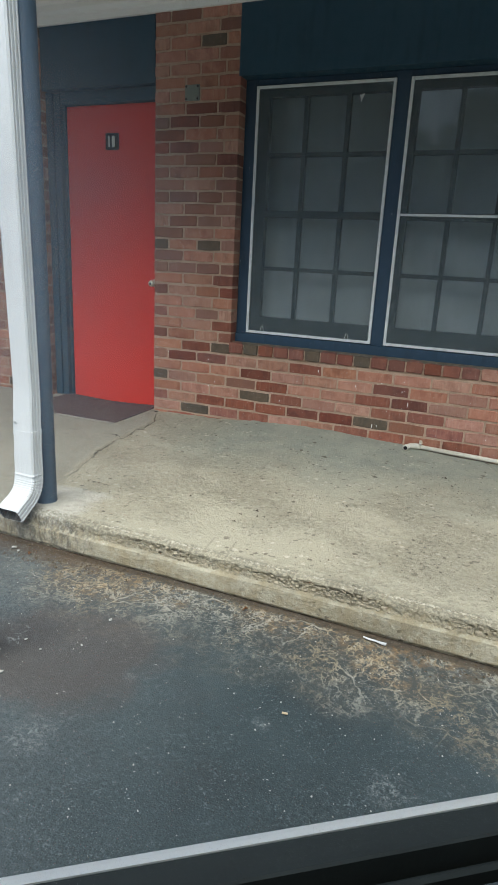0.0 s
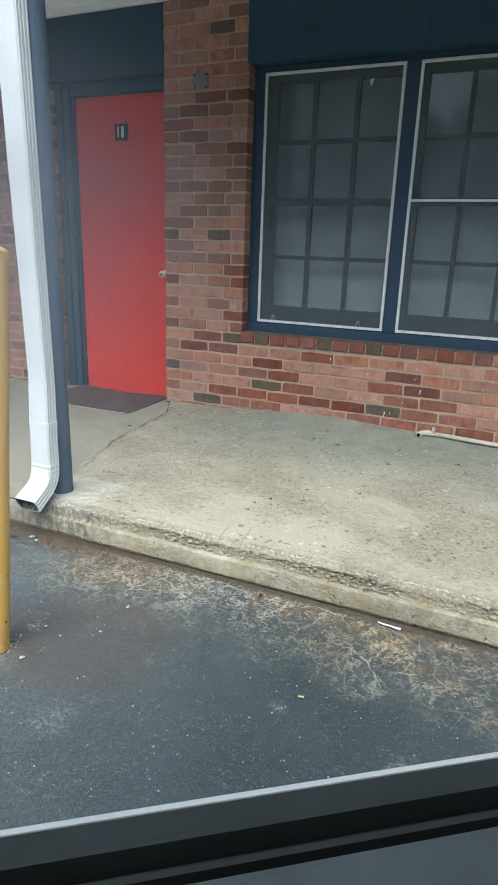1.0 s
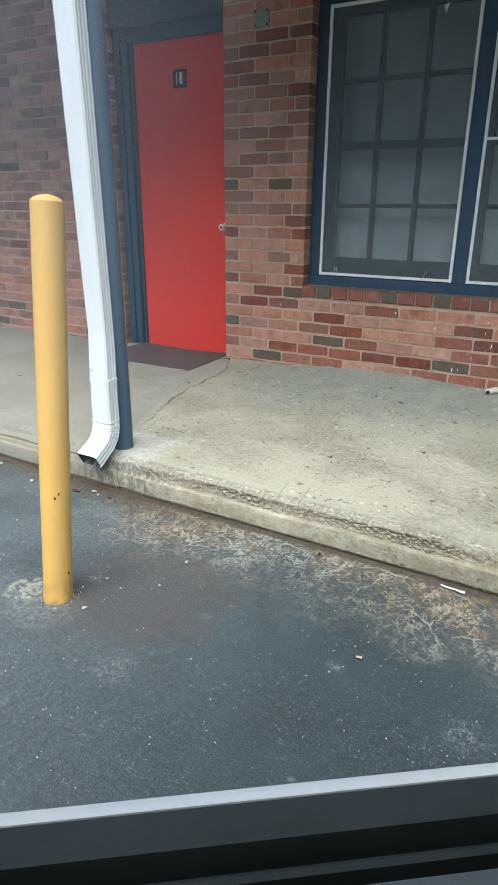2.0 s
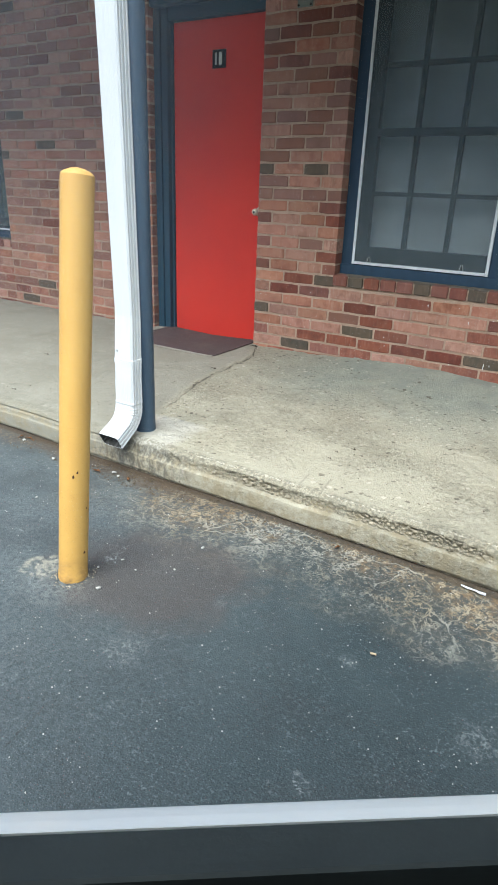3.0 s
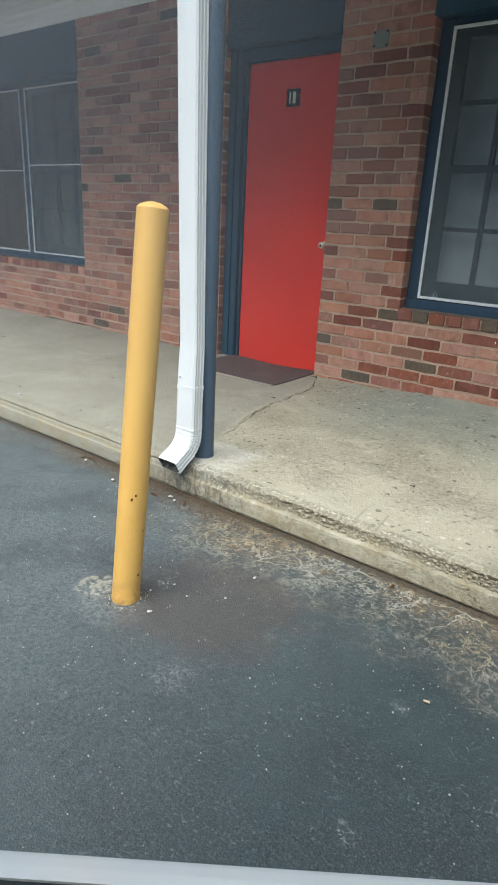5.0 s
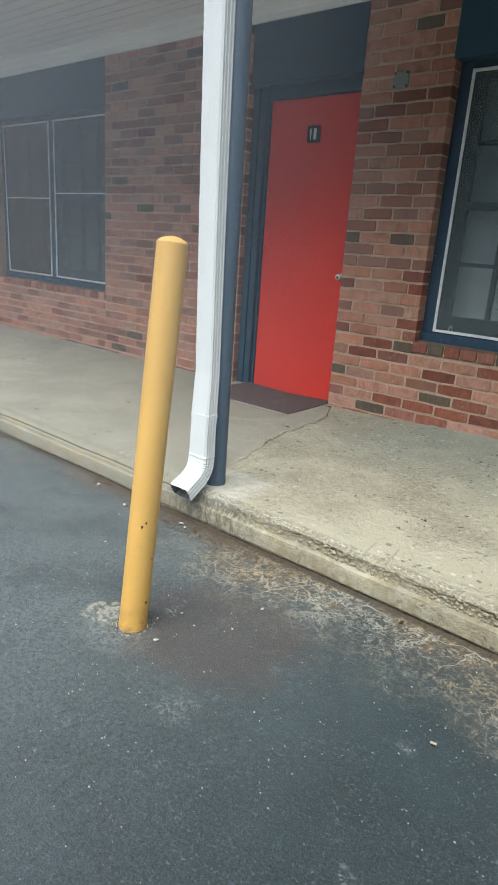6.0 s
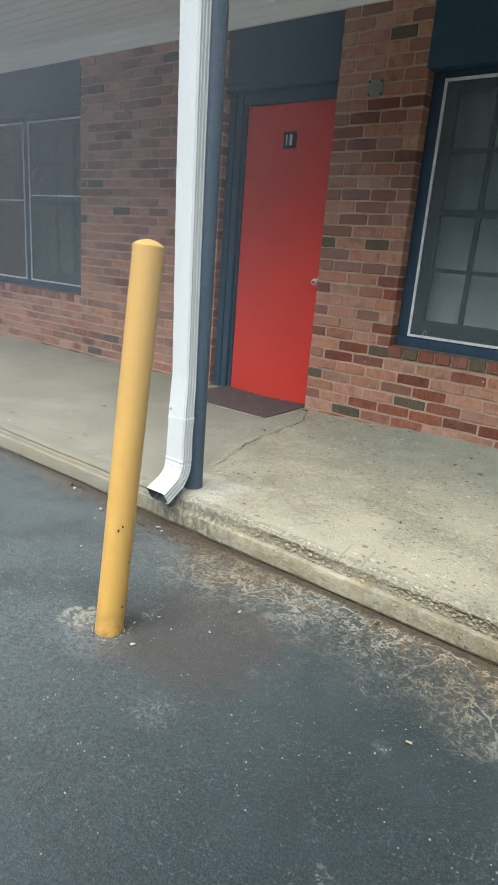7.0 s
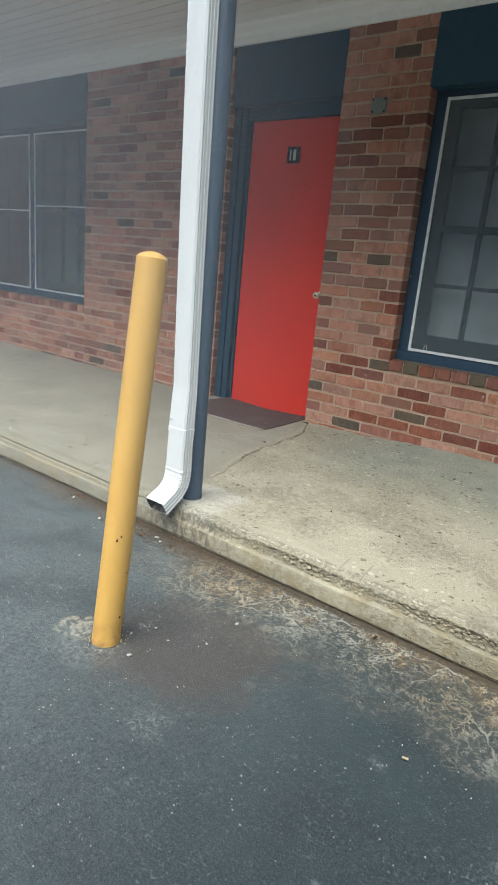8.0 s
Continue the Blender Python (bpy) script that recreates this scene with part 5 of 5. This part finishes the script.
# sills of headers laid flat, with a mortar wash above
ROW = "RGRRRGDDGRDRDRRPRR"
for wall, x0, x1, order in ((wall_apron, WIN_L - 0.008, WIN_R, ROW), (wall_left_apron, LEFT_WIN_L, LEFT_WIN_R + 0.008, "PRRPBRPRPRRBPRRPR")):
    n = round((x1 - x0) / 0.1058)
    for k in range(n):
        a = x0 + (x1 - x0) * k / n
        put_brick(wall, a, a + (x1 - x0) / n, BED + COURSE * 5.5 + 0.012, order[k % len(order)], 0.010, HEADERS, 0.0975, 2.0)
    wash = [(0.004, 0.668), (0.012, 0.676), (0.075, 0.682), (0.095, 0.682), (0.095, 0.640), (0.004, 0.640)]
    part("mortar_wash", extrude_profile(wash, lambda a, z, e=x0: (e, a, z), lambda a, z, e=x1: (e, a, z)), DIRTY_WASH, wall, "dirty cement wash under the window")


# ---- chalky splashes on the brick ----
def splashes():
    rng = random.Random(21)
    verts, faces = [], []

    def drip(x, z, w, l):
        o = len(verts)
        lean = rng.uniform(-0.15, 0.15) * l
        for k in range(5):
            q = (0.7, 1.0, 0.8, 0.6, 0.25)[k] * w * rng.uniform(0.8, 1.2) / 2
            for s in (-1, 1):
                verts.append((x + s * q + lean * k / 4, -0.0062, z - l * k / 4))
            if k:
                faces.append((o + 2 * k - 2, o + 2 * k - 1, o + 2 * k + 1, o + 2 * k))

    for x, z, w, l in ((1.581, 0.270, 0.006, 0.036), (1.611, 0.268, 0.004, 0.014), (1.566, 0.640, 0.007, 0.020), (1.456, 0.497, 0.004, 0.018), (1.613, 0.530, 0.005, 0.008), (1.746, 0.553, 0.006, 0.006),
                       (0.804, 0.670, 0.006, 0.014), (1.212, 0.566, 0.005, 0.016), (1.740, 0.494, 0.004, 0.012), (1.780, 0.430, 0.006, 0.028), (1.660, 0.364, 0.004, 0.006), (0.966, 0.338, 0.004, 0.008)):
        drip(x, z, w, l)
    for _ in range(46):
        drip(rng.gauss(1.45, 0.55) if rng.random() < 0.75 else rng.uniform(0.05, 0.55), rng.uniform(0.22, 0.66) if rng.random() < 0.8 else rng.uniform(0.7, 1.6), rng.uniform(0.002, 0.004), rng.uniform(0.003, 0.008))
    me = bpy.data.meshes.new("bird_lime")
    me.from_pydata(verts, [], faces)
    me.materials.append(CHALK_WHITE)
    ob = new("bird_lime", me)
    ob.parent = wall_apron
    return tagged(ob, "small chalky white splashes on the brick", "", "", "stuff")


splashes()
